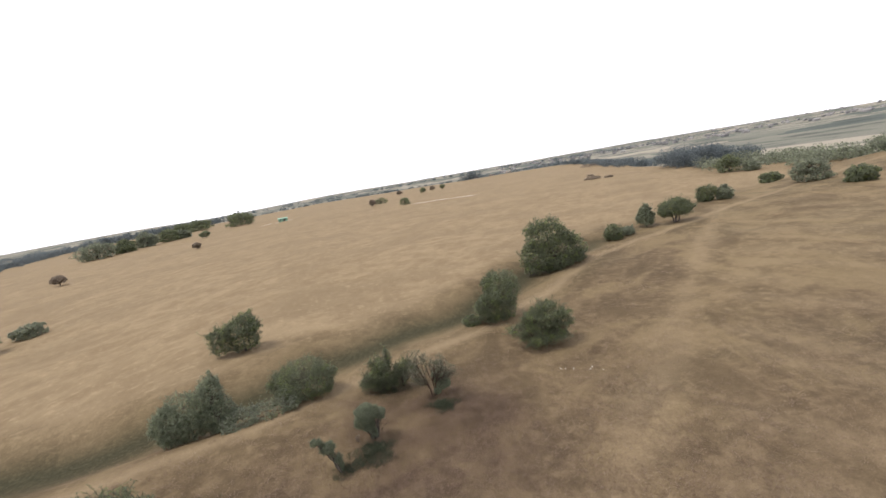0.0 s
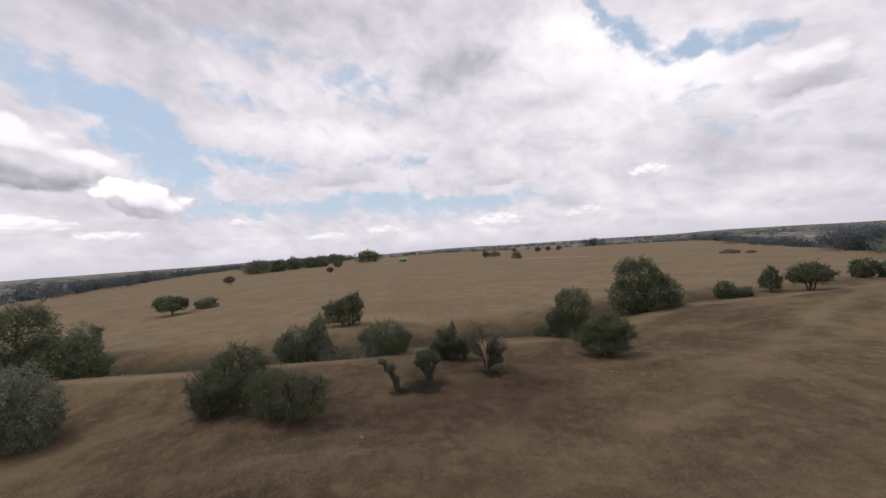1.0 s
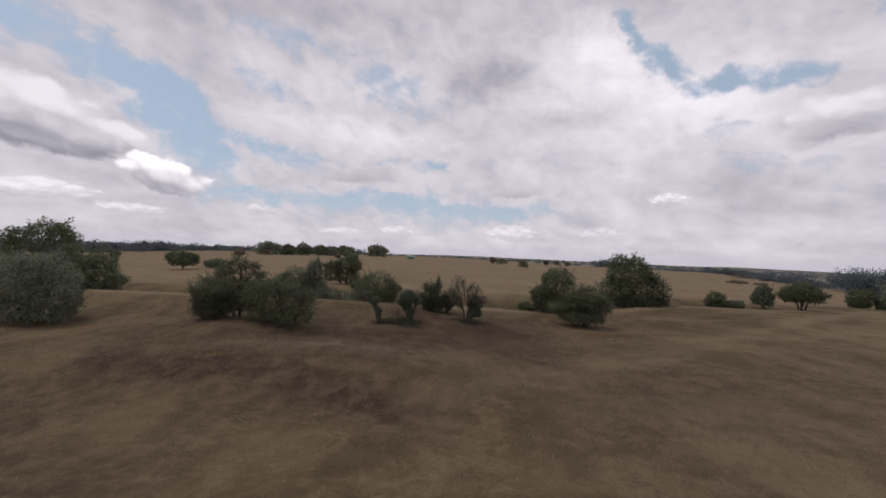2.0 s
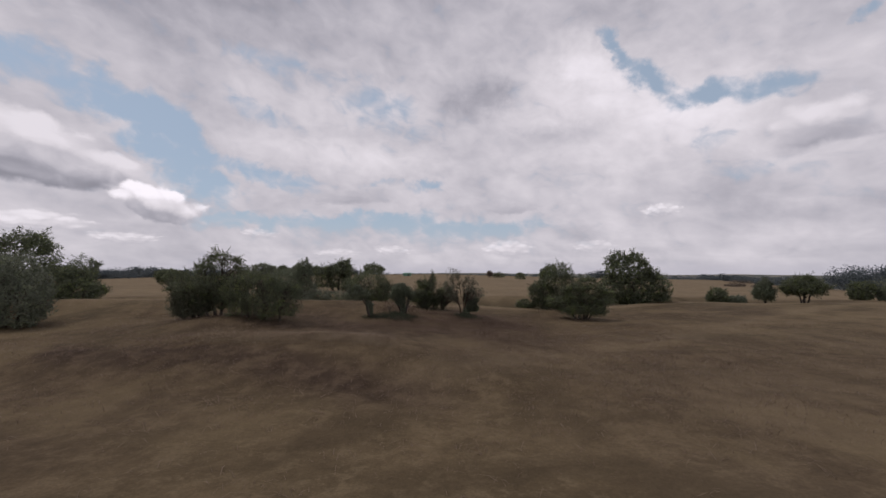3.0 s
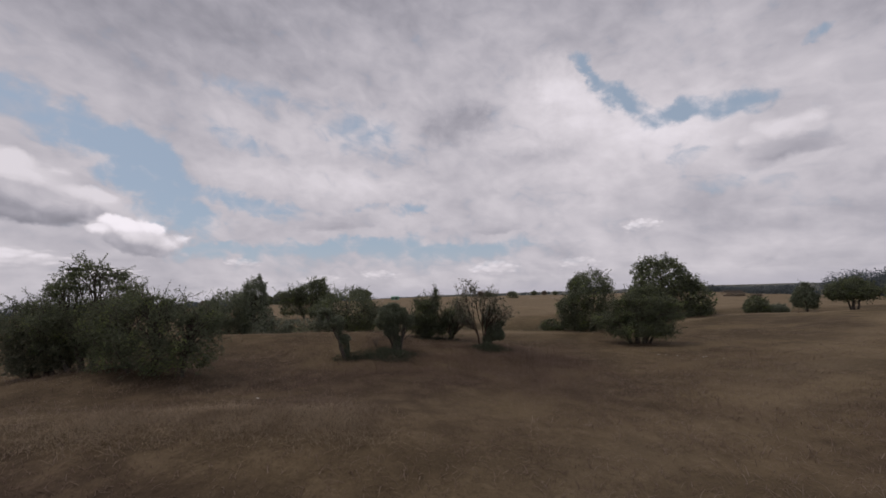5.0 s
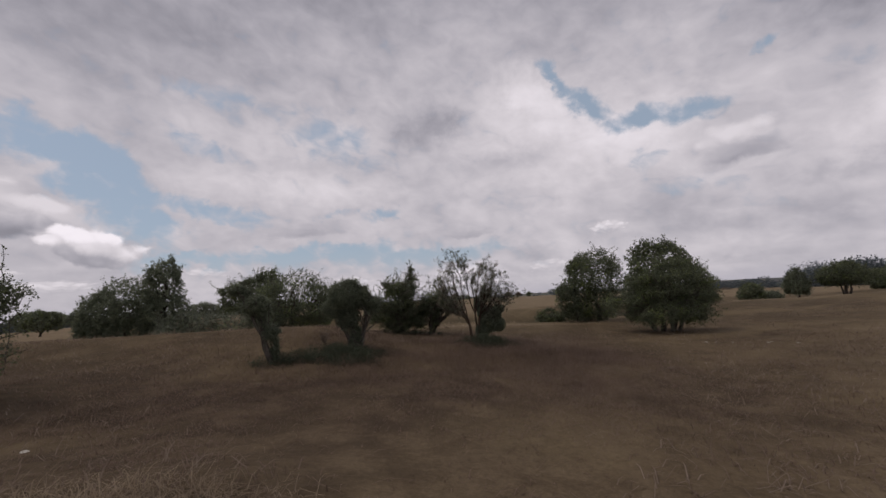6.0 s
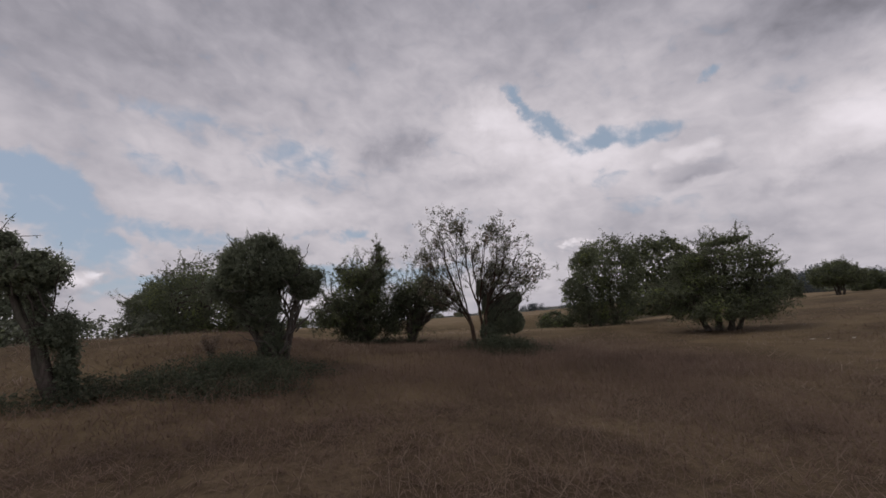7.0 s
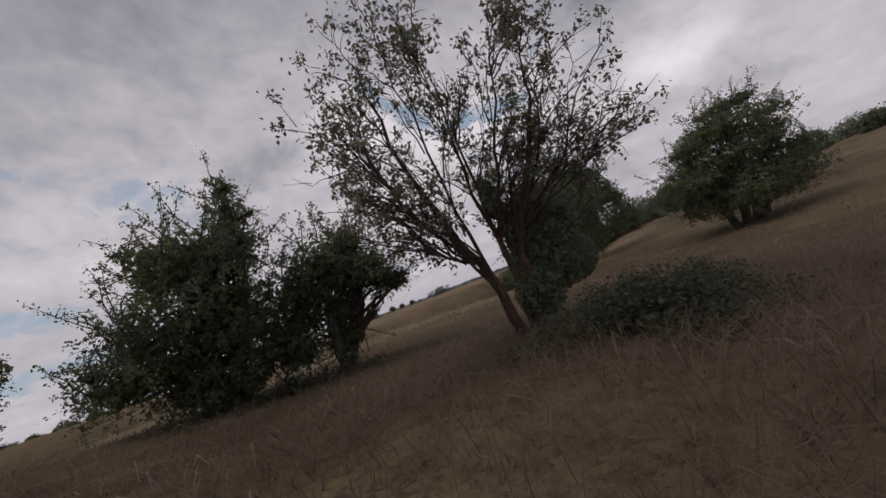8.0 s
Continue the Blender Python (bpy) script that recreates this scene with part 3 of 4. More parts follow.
def make_tree(name, label, category, x, y, lobes, leaves, leaf, mat, trunks, seed, sink=0.1, fill=0.38, lump=0.16, gap=-0.75, floor=0.05,
              sprigs=40, sprig_len=0.5, bark=BARK, limbs=16, limb_r=0.035, group="", twig_mat=None, place=True, bumps=6, skirt=True, tuft=1.0):
    """A bush or small tree: crooked stems, limbs, side shoots and a crown of single leaves.
    lobes: centres and half-sizes in metres from the foot; trunks: (foot x, foot y, lobe, radius)."""
    g = np.random.default_rng(seed)
    root = new(name)
    tagged(root, label, category, group)
    stems, twigs = Tubes(), Tubes()
    main = [tuple(float(v) for v in lo) for lo in lobes]
    lobes = list(main)
    for lo in main:
        lo = np.array(lo)
        if floor <= 0.3 and skirt:
            lobes.append((lo[0], lo[1], lo[2] * 0.42, lo[3] * 0.86, lo[4] * 0.86, lo[2] * 0.5))
        for _ in range(bumps):
            d = unit(g.normal(size=3) + np.array([0, 0, 0.15]))
            size = lo[3:] * g.uniform(0.28, 0.5, 3)
            lobes.append(tuple(lo[:3] + d * lo[3:] * g.uniform(0.62, 0.88)) + tuple(size))
    ways = []
    for fx, fy, q, rad in trunks:
        lo = np.array(lobes[q])
        head = lo[:3] + np.array([0, 0, 0.25 * lo[5]])
        way = bent(g, (fx, fy, -sink - 0.15), head, 9, 0.16)
        way[0, :2] = fx, fy
        stem = Tubes()
        stem.add(way, rad * np.linspace(1.25, 0.35, 9) * np.r_[1.25, np.ones(8)], 7)
        part("trunk", stem.mesh("trunk", bark), root)
        ways.append((way, rad, q))
    for q, lo in enumerate(main):
        lo = np.array(lo)
        own = [w for w in ways if w[2] == q] or [min(ways, key=lambda w: np.linalg.norm(w[0][-1] - lo[:3]))]
        for _ in range(limbs):
            way, rad, _q = own[g.integers(len(own))]
            start = way[g.integers(3, len(way))]
            d = unit(g.normal(size=3) + np.array([0, 0, 0.35]))
            end = lo[:3] + d * lo[3:] * g.uniform(0.65, 0.98)
            if end[2] < floor:
                end[2] = floor + 0.2
            path = bent(g, start, end, 7, 0.22, 0.06)
            stems.add(path, limb_r * np.linspace(1.0, 0.2, 7) * g.uniform(0.6, 1.2), 5)
    p, out, k = shell_points(g, lobes, int(leaves * 0.42), fill, lump, seed * 7 + 1, floor)
    p = p - out * sprig_len * 0.32
    ok = waves(p, seed * 7 + 5, 3.1) > gap
    p, out = p[ok], out[ok]
    quads = [leaf_quads(g, p, out, leaf * 1.5, 0.7)]
    # the skin of the crown: short leafy shoots, mostly spreading sideways
    count = max(8, int(leaves * 0.6 / 20))
    bp, bd, _ = shell_points(g, lobes, count, 0.22, lump * 1.3, seed * 7 + 1, floor)
    ok = waves(bp, seed * 7 + 5, 3.1) > gap
    bp, bd = bp[ok], bd[ok]
    flat = g.normal(size=bp.shape) * np.array([1, 1, 0.35])
    bd = unit(bd * 0.75 + flat * 0.5 + np.array([0, 0, 0.18]))
    length = sprig_len * g.uniform(0.25, 0.95, len(bp))
    m = 20
    at = g.uniform(0, 1, (len(bp), m))
    q = (bp - bd * (length * 0.55)[:, None])[:, None] + bd[:, None] * (length[:, None] * at)[..., None]
    q[..., 2] -= 0.22 * length[:, None] * at**2
    q += g.normal(size=q.shape) * leaf * (0.85 - 0.45 * at)[..., None]
    quads.append(leaf_quads(g, q.reshape(-1, 3), np.repeat(bd * 0.3 + np.array([0, 0, 0.5]), m, axis=0), leaf * 0.92))
    # side shoots that break the outline
    sp, sd, _ = shell_points(g, lobes, max(sprigs * 3, 6), 0.1, lump, seed * 7 + 1, floor)
    order = np.argsort(-(sd[:, 2] + g.normal(size=len(sd)) * 0.6))[:sprigs]
    for j in order:
        way = unit(sd[j] * 0.8 + np.array([0, 0, 0.45]) + g.normal(size=3) * 0.45)
        length = sprig_len * g.uniform(0.4, 1.3)
        path = bent(g, sp[j] - way * 0.35, sp[j] + way * length, 6, 0.2, 0.05)
        twigs.add(path, np.linspace(0.011, 0.003, 6) * max(1.0, leaf / 0.08), 4)
        m = int((9 + length * 26) * tuft)
        at = g.uniform(0.2, 1.0, m) * 5
        i0 = np.minimum(at.astype(int), 4)
        q = path[i0] + (path[i0 + 1] - path[i0]) * (at - i0)[:, None] + g.normal(size=(m, 3)) * leaf * 0.55
        quads.append(leaf_quads(g, q, np.tile(way, (m, 1)) * 0.2, leaf * 0.9))
    verts = np.concatenate(quads)
    tagged(part("crown", raw_mesh("crown", verts, quad_faces(len(verts) // 4), mat), root), kind="stuff")
    tagged(part("branch_work", stems.mesh("branch_work", bark), root), kind="stuff")
    if twigs.count:
        tagged(part("twig_growth", twigs.mesh("twig_growth", twig_mat or bark), root), kind="stuff")
    if place:
        root.location = (x, y, ground_z(x, y) - 0.02)
    return root


# hawthorns, ivy-clad trees and bushes along the bank
GROUP = "trees and bushes along the bank"
make_tree("hawthorn_tree", "dense dark green hawthorn tree with several stems on the slope", "tree", 12.9, 35.9,
          [(0, 0, 2.2, 2.0, 1.7, 0.75), (1.6, -0.3, 1.85, 1.3, 1.2, 0.6), (-1.6, 0.3, 1.75, 1.35, 1.2, 0.65), (0.4, -0.4, 3.0, 1.75, 1.5, 0.6), (0.5, -0.3, 3.65, 1.0, 0.9, 0.42),
           (-0.9, 0, 2.75, 1.15, 1.0, 0.5), (2.3, -0.3, 2.55, 0.75, 0.6, 0.3), (0.2, 0.2, 1.4, 1.7, 1.5, 0.5), (1.5, -0.2, 0.8, 0.8, 0.8, 0.5), (-0.7, -1.0, 1.0, 1.2, 0.8, 0.7), (0.8, -1.1, 1.0, 1.2, 0.8, 0.7), (-1.3, 0.2, 0.9, 0.9, 0.8, 0.5)],
          84000, 0.062, HAWTHORN, [(0, 0, 0, 0.13), (0.35, 0.1, 1, 0.11), (-0.4, 0.15, 2, 0.11), (0.15, -0.2, 3, 0.1), (0.5, 0, 6, 0.08)], 11,
          floor=0.2, sprigs=170, sprig_len=0.6, lump=0.22, fill=0.45, limbs=10, skirt=False, bumps=5, tuft=1.8, group=GROUP)
make_tree("hawthorn_bush", "rounded green hawthorn bush with low trailing growth behind the bank", "bush", 12.5, 43.4,
          [(0, 0, 3.1, 2.2, 2.0, 2.3), (-1.6, -0.4, 1.9, 1.5, 1.3, 1.6), (-3.3, 0.4, 0.5, 1.3, 1.0, 0.6)],
          56000, 0.085, HAWTHORN, [(0, 0, 0, 0.12), (-1.7, -0.5, 1, 0.06), (-3, -0.7, 2, 0.04)], 12, sprigs=60, gap=-1.2, group=GROUP)
make_tree("oak_tree", "large broad dark green tree with a lower side crown", "tree", 27.3, 57.3,
          [(-0.6, 0, 5.0, 3.4, 3.2, 2.9), (2.6, 0.2, 2.6, 3.0, 2.8, 2.5), (-2.6, 0.2, 2.6, 2.6, 2.6, 2.4), (0, -1.0, 3.2, 3.2, 2.4, 2.8)],
          38000, 0.2, HAWTHORN, [(0, 0, 0, 0.28), (0.5, 0, 1, 0.18), (-0.5, 0, 2, 0.18), (0, -0.2, 3, 0.2)], 13, fill=0.32, floor=0.1,
          sprigs=70, sprig_len=0.8, group=GROUP)
make_tree("hawthorn_bush", "spiky hawthorn with two trunks and upright shoots on the crest", "bush", -0.65, 34.4,
          [(-1.05, 0, 1.45, 1.15, 0.95, 0.75), (0.85, -0.1, 1.6, 0.62, 0.55, 0.5), (-0.8, -0.1, 2.2, 0.85, 0.75, 0.5), (-1.7, 0, 0.95, 0.85, 0.75, 0.5), (1.3, -0.1, 1.2, 0.55, 0.5, 0.3),
           (-0.6, 0, 0.7, 0.9, 0.7, 0.45), (-0.25, -0.1, 2.85, 0.26, 0.26, 0.42), (-1.45, 0, 2.35, 0.3, 0.3, 0.35), (0.3, 0, 1.2, 0.5, 0.45, 0.5), (0.75, 0, 0.75, 0.35, 0.35, 0.3), (1.75, -0.1, 1.0, 0.3, 0.25, 0.14), (-1.0, 0, 0.4, 0.75, 0.55, 0.4), (0.05, 0, 0.42, 0.4, 0.4, 0.42), (0.7, 0, 0.42, 0.3, 0.3, 0.4)],
          92000, 0.05, HAWTHORN, [(-1.0, 0, 0, 0.09), (-0.75, 0.1, 2, 0.08), (0.5, 0, 1, 0.085), (0.55, 0.05, 4, 0.06)], 14, floor=0.02, sprigs=330, sprig_len=0.55,
          fill=0.6, lump=0.3, gap=-0.55, limbs=20, limb_r=0.025, skirt=False, bumps=5, tuft=2.3, group=GROUP)
make_tree("ivy_clad_tree", "ivy-smothered old hawthorn with a domed crown and twisted bare stems", "tree", -3.0, 28.7,
          [(-0.18, 0, 1.78, 0.62, 0.62, 0.6), (-0.57, -0.1, 1.45, 0.38, 0.42, 0.4), (0.64, 0.2, 1.42, 0.34, 0.36, 0.36), (-0.12, -0.05, 1.05, 0.4, 0.38, 0.45), (0.08, 0, 0.45, 0.23, 0.23, 0.45), (0.28, 0.1, 1.78, 0.36, 0.36, 0.32)],
          88000, 0.036, IVY, [(0.1, 0, 0, 0.1), (0.22, 0.05, 2, 0.06), (-0.05, 0.05, 1, 0.07)], 15, floor=-0.1, sprigs=60, sprig_len=0.2,
          fill=0.32, lump=0.14, gap=-0.95, skirt=False, limbs=9, limb_r=0.022, twig_mat=DEADWOOD, group=GROUP)
make_tree("ivy_clad_stump", "thin arching dead stem wrapped in ivy with a drooping head", "tree", -5.0, 26.8,
          [(-1.05, 0, 2.2, 0.3, 0.22, 0.14), (-0.8, 0, 2.05, 0.13, 0.13, 0.17), (-0.5, 0, 1.66, 0.42, 0.38, 0.3), (-0.34, 0, 1.25, 0.1, 0.1, 0.26), (-0.1, 0, 0.85, 0.24, 0.23, 0.25), (0, 0, 0.35, 0.12, 0.12, 0.4)],
          26000, 0.046, IVY, [(0, 0, 2, 0.07), (0.02, 0.02, 0, 0.05)], 16, floor=-0.1, sprigs=30, sprig_len=0.22, fill=0.5, lump=0.16, gap=-0.85, skirt=False,
          limbs=4, limb_r=0.018, group=GROUP)
make_tree("hawthorn_bush", "broad rounded hawthorn bush with yellow-green top leaves", "bush", -7.2, 36.4,
          [(0, 0, 1.7, 2.1, 1.9, 1.6), (-1.2, 0.2, 1.5, 1.4, 1.3, 1.3), (1.0, -0.2, 1.3, 1.4, 1.3, 1.2)],
          60000, 0.062, HAWTHORN, [(0, 0, 0, 0.11), (-0.8, 0.2, 1, 0.08), (0.7, 0, 2, 0.08)], 17, sprigs=90, sprig_len=0.45, gap=-1.2, group=GROUP)
make_tree("ivy_clad_tree", "tall rounded column of ivy on a dead trunk beside a bush", "tree", -13.2, 35.4,
          [(0, 0, 2.9, 0.95, 0.9, 1.35), (0.25, 0, 1.4, 1.2, 1.1, 1.4), (-1.9, 0.2, 2.0, 1.6, 1.3, 1.5), (-2.9, 0, 1.6, 1.3, 1.1, 1.4)],
          50000, 0.085, IVY, [(0, 0, 0, 0.14), (-1.7, 0.1, 2, 0.08), (-2.8, 0, 3, 0.06)], 18, sprigs=60, sprig_len=0.35, gap=-1.2, group=GROUP)
make_tree("bramble_thicket", "low dark bramble thicket on the bank between two bushes", "bush", -10.2, 34.6,
          [(-1.4, 0, 0.45, 1.5, 1.2, 0.8), (0.3, 0.1, 0.4, 1.6, 1.2, 0.75), (1.7, 0.6, 0.45, 1.2, 1.1, 0.7)],
          18000, 0.075, HAWTHORN_GREY, [(-1, 0, 0, 0.02), (0.4, 0, 1, 0.02), (1.4, 0.5, 2, 0.02)], 19, sprigs=50, sprig_len=0.4, limbs=8, limb_r=0.01, group=GROUP)
make_tree("leaning_hawthorn", "wind-bent green hawthorn standing alone in the straw field", "tree", -14.2, 49.4,
          [(0.5, 0, 2.5, 1.9, 1.7, 1.35), (-1.3, 0, 2.2, 1.5, 1.3, 1.0), (1.2, 0, 3.2, 1.0, 1.0, 0.9), (-2.5, 0, 2.5, 0.6, 0.5, 0.4)],
          24000, 0.11, HAWTHORN, [(0.4, 0, 0, 0.13), (-0.3, 0, 1, 0.11), (0.6, 0.2, 2, 0.1)], 20, floor=0.3, sprigs=60, sprig_len=0.6, group=GROUP)
make_tree("hawthorn_tree", "tall open-topped hawthorn rising from a thicket", "tree", -14.8, 24.3,
          [(-0.9, 0, 2.0, 2.2, 1.7, 0.95), (0.3, 0, 3.75, 1.15, 1.0, 0.5), (-2.2, -0.2, 1.75, 1.1, 1.1, 0.75), (1.2, -0.3, 1.7, 1.4, 1.2, 1.2), (-0.5, 0.2, 1.0, 1.5, 1.3, 0.8), (-0.8, 0, 3.3, 0.8, 0.7, 0.45), (1.3, 0, 3.2, 0.8, 0.7, 0.5)],
          56000, 0.06, HAWTHORN, [(0, 0, 0, 0.1), (0.2, 0.1, 1, 0.09), (-0.3, 0, 2, 0.08), (-1.2, 0, 2, 0.06)], 21, sprigs=220, sprig_len=0.5, floor=0.3,
          fill=0.55, gap=-0.5, lump=0.22, skirt=False, tuft=2.2, group=GROUP)
make_tree("hawthorn_bush", "dense dark hawthorn bush reaching down to the grass", "bush", -10.8, 22.6,
          [(0, 0, 1.6, 1.7, 1.5, 1.35), (1.2, -0.2, 1.35, 1.1, 1.1, 1.05), (-1.5, 0.4, 1.85, 1.4, 1.3, 1.2), (0.2, -0.3, 2.2, 1.2, 1.0, 0.75), (-1.9, 0.5, 2.3, 1.0, 0.9, 0.6), (1.6, 0, 2.0, 0.7, 0.7, 0.5)],
          54000, 0.058, HAWTHORN, [(0, 0, 0, 0.09), (0.9, 0, 1, 0.06), (-0.9, 0.1, 2, 0.07)], 22, sprigs=150, sprig_len=0.55, lump=0.24, group=GROUP)
make_tree("hawthorn_bush", "pale green hawthorn bush at the end of a thicket", "bush", -16.6, 24.6,
          [(0, 0, 1.4, 1.4, 1.4, 1.25), (-0.6, 0, 1.0, 1.0, 1.0, 0.9)],
          24000, 0.085, ELDER, [(0, 0, 0, 0.08), (-0.6, 0, 1, 0.06)], 23, sprigs=80, sprig_len=0.5, group=GROUP)
make_tree("hawthorn_bush", "big grey-green hawthorn bush in front of a thicket", "bush", -27.8, 22.8,
          [(0, 0, 2.6, 2.6, 2.3, 2.4), (1.2, -0.3, 1.8, 1.8, 1.6, 1.8), (-1.8, 0.2, 2.3, 1.9, 1.8, 2.0)],
          30000, 0.12, HAWTHORN_GREY, [(0, 0, 0, 0.13), (1.2, 0, 1, 0.08), (-1.2, 0, 2, 0.1)], 24, sprigs=70, group=GROUP)
make_tree("hawthorn_bush", "dark rounded hawthorn bush beside the ditch", "bush", -36.8, 36.2,
          [(0, 0, 2.2, 2.5, 2.3, 2.0), (2.1, -0.4, 1.4, 1.8, 1.7, 1.4), (-0.3, 2.0, 3.4, 1.6, 1.6, 1.6)],
          30000, 0.12, HAWTHORN, [(0, 0, 0, 0.12), (1.6, 0, 1, 0.08), (-1, 0, 2, 0.1)], 25, sprigs=60, group=GROUP)
make_tree("hawthorn_tree", "tall dark hawthorn tree behind a thicket", "tree", -42.0, 36.5,
          [(0, 0, 4.7, 3.3, 3.0, 2.7), (2.6, 0.4, 2.4, 2.4, 2.2, 2.0), (-2.2, 0, 3.0, 2.4, 2.2, 2.2)],
          30000, 0.16, HAWTHORN, [(0, 0, 0, 0.18), (0.4, 0, 1, 0.12), (-0.4, 0, 2, 0.12)], 26, sprigs=50, sprig_len=0.7, group=GROUP)
make_tree("hawthorn_bush", "small rounded bush behind the bank", "bush", 45.6, 67.0,
          [(0, 0, 1.5, 1.7, 1.6, 1.45), (0.9, 0, 0.9, 1.2, 1.1, 0.9)], 11000, 0.15, HAWTHORN, [(0, 0, 0, 0.09), (0.6, 0, 1, 0.05)], 27, sprigs=30, group=GROUP)
make_tree("hawthorn_bush", "low spreading bush behind the bank", "bush", 49.8, 68.6,
          [(0, 0, 0.9, 1.6, 1.3, 0.85), (0.8, 0, 0.8, 1.1, 1.0, 0.7)], 9000, 0.15, HAWTHORN_GREY, [(0, 0, 0, 0.06), (0.5, 0, 1, 0.04)], 28, sprigs=24, group=GROUP)
make_tree("holly_tree", "upright pointed dark green holly tree on the crest", "tree", 56.3, 70.6,
          [(0, 0, 2.1, 1.9, 1.7, 1.6), (0.15, 0, 3.3, 1.1, 1.0, 1.0), (0.2, 0, 4.2, 0.45, 0.45, 0.6), (-0.9, 0, 2.3, 1.0, 0.9, 1.0)],
          15000, 0.15, IVY, [(0, 0, 0, 0.14), (0.05, 0, 1, 0.1)], 29, floor=0.5, sprigs=60, sprig_len=0.6, lump=0.2, group=GROUP)
make_tree("hawthorn_tree", "wide umbrella-shaped hawthorn tree on a short trunk", "tree", 60.6, 67.4,
          [(0, 0, 2.9, 3.4, 2.8, 1.7), (-1.6, 0, 2.6, 2.2, 2.0, 1.4), (1.8, 0, 2.5, 2.2, 2.0, 1.4), (0.2, 0, 3.9, 1.6, 1.5, 1.0)],
          24000, 0.16, HAWTHORN, [(0, 0, 0, 0.2), (0.3, 0, 2, 0.13), (-0.3, 0, 1, 0.13)], 30, floor=0.7, sprigs=60, sprig_len=0.7, group=GROUP)
make_tree("hawthorn_bush", "rounded bush at the end of the bank", "bush", 82.5, 80.0,
          [(0, 0, 2.0, 2.3, 2.1, 1.9)], 8000, 0.2, HAWTHORN, [(0, 0, 0, 0.12)], 31, sprigs=30, group=GROUP)
make_tree("hawthorn_bush", "smaller bush close behind a rounded one", "bush", 86.0, 78.5,
          [(0, 0, 1.6, 2.0, 1.8, 1.6)], 7000, 0.2, HAWTHORN_GREY, [(0, 0, 0, 0.1)], 32, sprigs=30, group=GROUP)


def open_elder():
    """The half-bare tree that the camera comes to: long stems, fine twigs and tufts of leaves at their ends."""
    g = np.random.default_rng(41)
    root = tagged(new("elder_tree"), "half-bare elder tree with long stems and sparse leaf tufts", "tree", GROUP)
    twigs = Tubes()
    tufts, brown = [], []
    # stem tops, in metres from the foot: left crown, right crown, right-hand spray
    heads = [(-0.78, -0.1, 4.0, 0.06), (-0.52, -0.3, 3.95, 0.05), (-0.22, -0.4, 3.65, 0.05), (0.08, -0.1, 3.2, 0.045), (-0.98, 0.1, 3.3, 0.045), (-1.12, -0.3, 2.75, 0.035), (-0.95, -0.2, 2.1, 0.025),
             (0.26, -0.95, 3.35, 0.055), (0.55, -1.05, 3.3, 0.055), (0.78, -0.8, 3.05, 0.045), (0.5, -0.3, 2.7, 0.04), (1.05, -1.0, 2.75, 0.04), (1.3, -0.9, 2.4, 0.03), (1.4, -0.2, 1.9, 0.03), (0.5, 0.5, 2.3, 0.035)]
    trunks = []
    for n, (hx, hy, hz, rad) in sorted(enumerate(heads), key=lambda q: q[0] not in (0, 3, 8)):
        top = (hx * (0.98 if hx < 0 else 1.04), hy, hz - 0.55)
        if n in (0, 3, 8):
            foot = np.array([0.02 + 0.09 * len(trunks), 0.03 * g.normal(), -0.3])
            knee = np.array([foot[0] + (-0.2, 0.06, 0.1)[len(trunks)], 0.1 * hy, 0.75 + 0.2 * g.random()])
            low = bent(g, foot, knee, 5, 0.14)
            rad = rad * 1.7
        else:
            home = min(trunks, key=lambda q: abs(q[-1][0] - hx) + 0.3 * g.random())
            k = g.integers(3, 6)
            knee = home[k]
            low = home[k - 1:k + 1]
            rad = rad * 0.8
        high = bent(g, knee, top, 9, 0.16, 0.0)
        high[:, :2] += (np.array([hx, hy]) - knee[:2]) * (np.sin(np.linspace(0, math.pi, 9)) * 0.14)[:, None]
        path = np.concatenate([low, high[1:]])
        if n in (0, 3, 8):
            trunks.append(path)
        stem = Tubes()
        stem.add(path, 0.72 * np.linspace(rad, 0.008, len(path)) + np.r_[0.012, 0.004, np.zeros(len(path) - 2)], 7)
        part("stem", stem.mesh("stem", BARK_ORANGE), root, "crooked orange-brown stem")
        for b in range(19 if n < 11 else 14):
            i = g.integers(max(2, len(path) - 9), len(path))
            wide = 1.0 if path[i][2] < 2.0 else 0.5
            base = path[i]
            outward = unit(np.array([wide * (base[0] * 0.6 + 0.5 * np.sign(hx)), base[1] * 0.5 + g.normal() * 0.6, 0.6 + 0.5 * g.random()]) + g.normal(size=3) * 0.33)
            length = g.uniform(0.35, 1.0) * (1.0 if i < 9 else 0.65)
            way = bent(g, base, base + outward * length, 6, 0.18, 0.08)
            twigs.add(way, np.linspace(0.009, 0.003, 6), 4)
            for c in range(5):
                k = g.integers(2, 6)
                d2 = unit(outward + g.normal(size=3) * 0.6 + np.array([0, 0, 0.15]))
                l2 = g.uniform(0.12, 0.42)
                w2 = bent(g, way[k], way[k] + d2 * l2, 4, 0.2)
                twigs.add(w2, np.linspace(0.005, 0.0022, 4), 3)
                leafy = 0.97 if base[2] > 2.6 else 0.5
                if g.random() < leafy:
                    m = g.integers(12, 26)
                    q = w2[-1] + (w2[-2] - w2[-1]) * g.uniform(0, 1.2, m)[:, None] + g.normal(size=(m, 3)) * 0.045
                    (brown if g.random() < 0.16 else tufts).append(q)
    for tuft, mat, label in ((tufts, ELDER, "thin green leaf tufts"), (brown, BROWNED, "withered brown leaves")):
        p = np.concatenate(tuft)
        tagged(part("foliage", raw_mesh("foliage", leaf_quads(g, p, unit(g.normal(size=(len(p), 3))), 0.058, 0.5), quad_faces(len(p)), mat), root, label), kind="stuff")
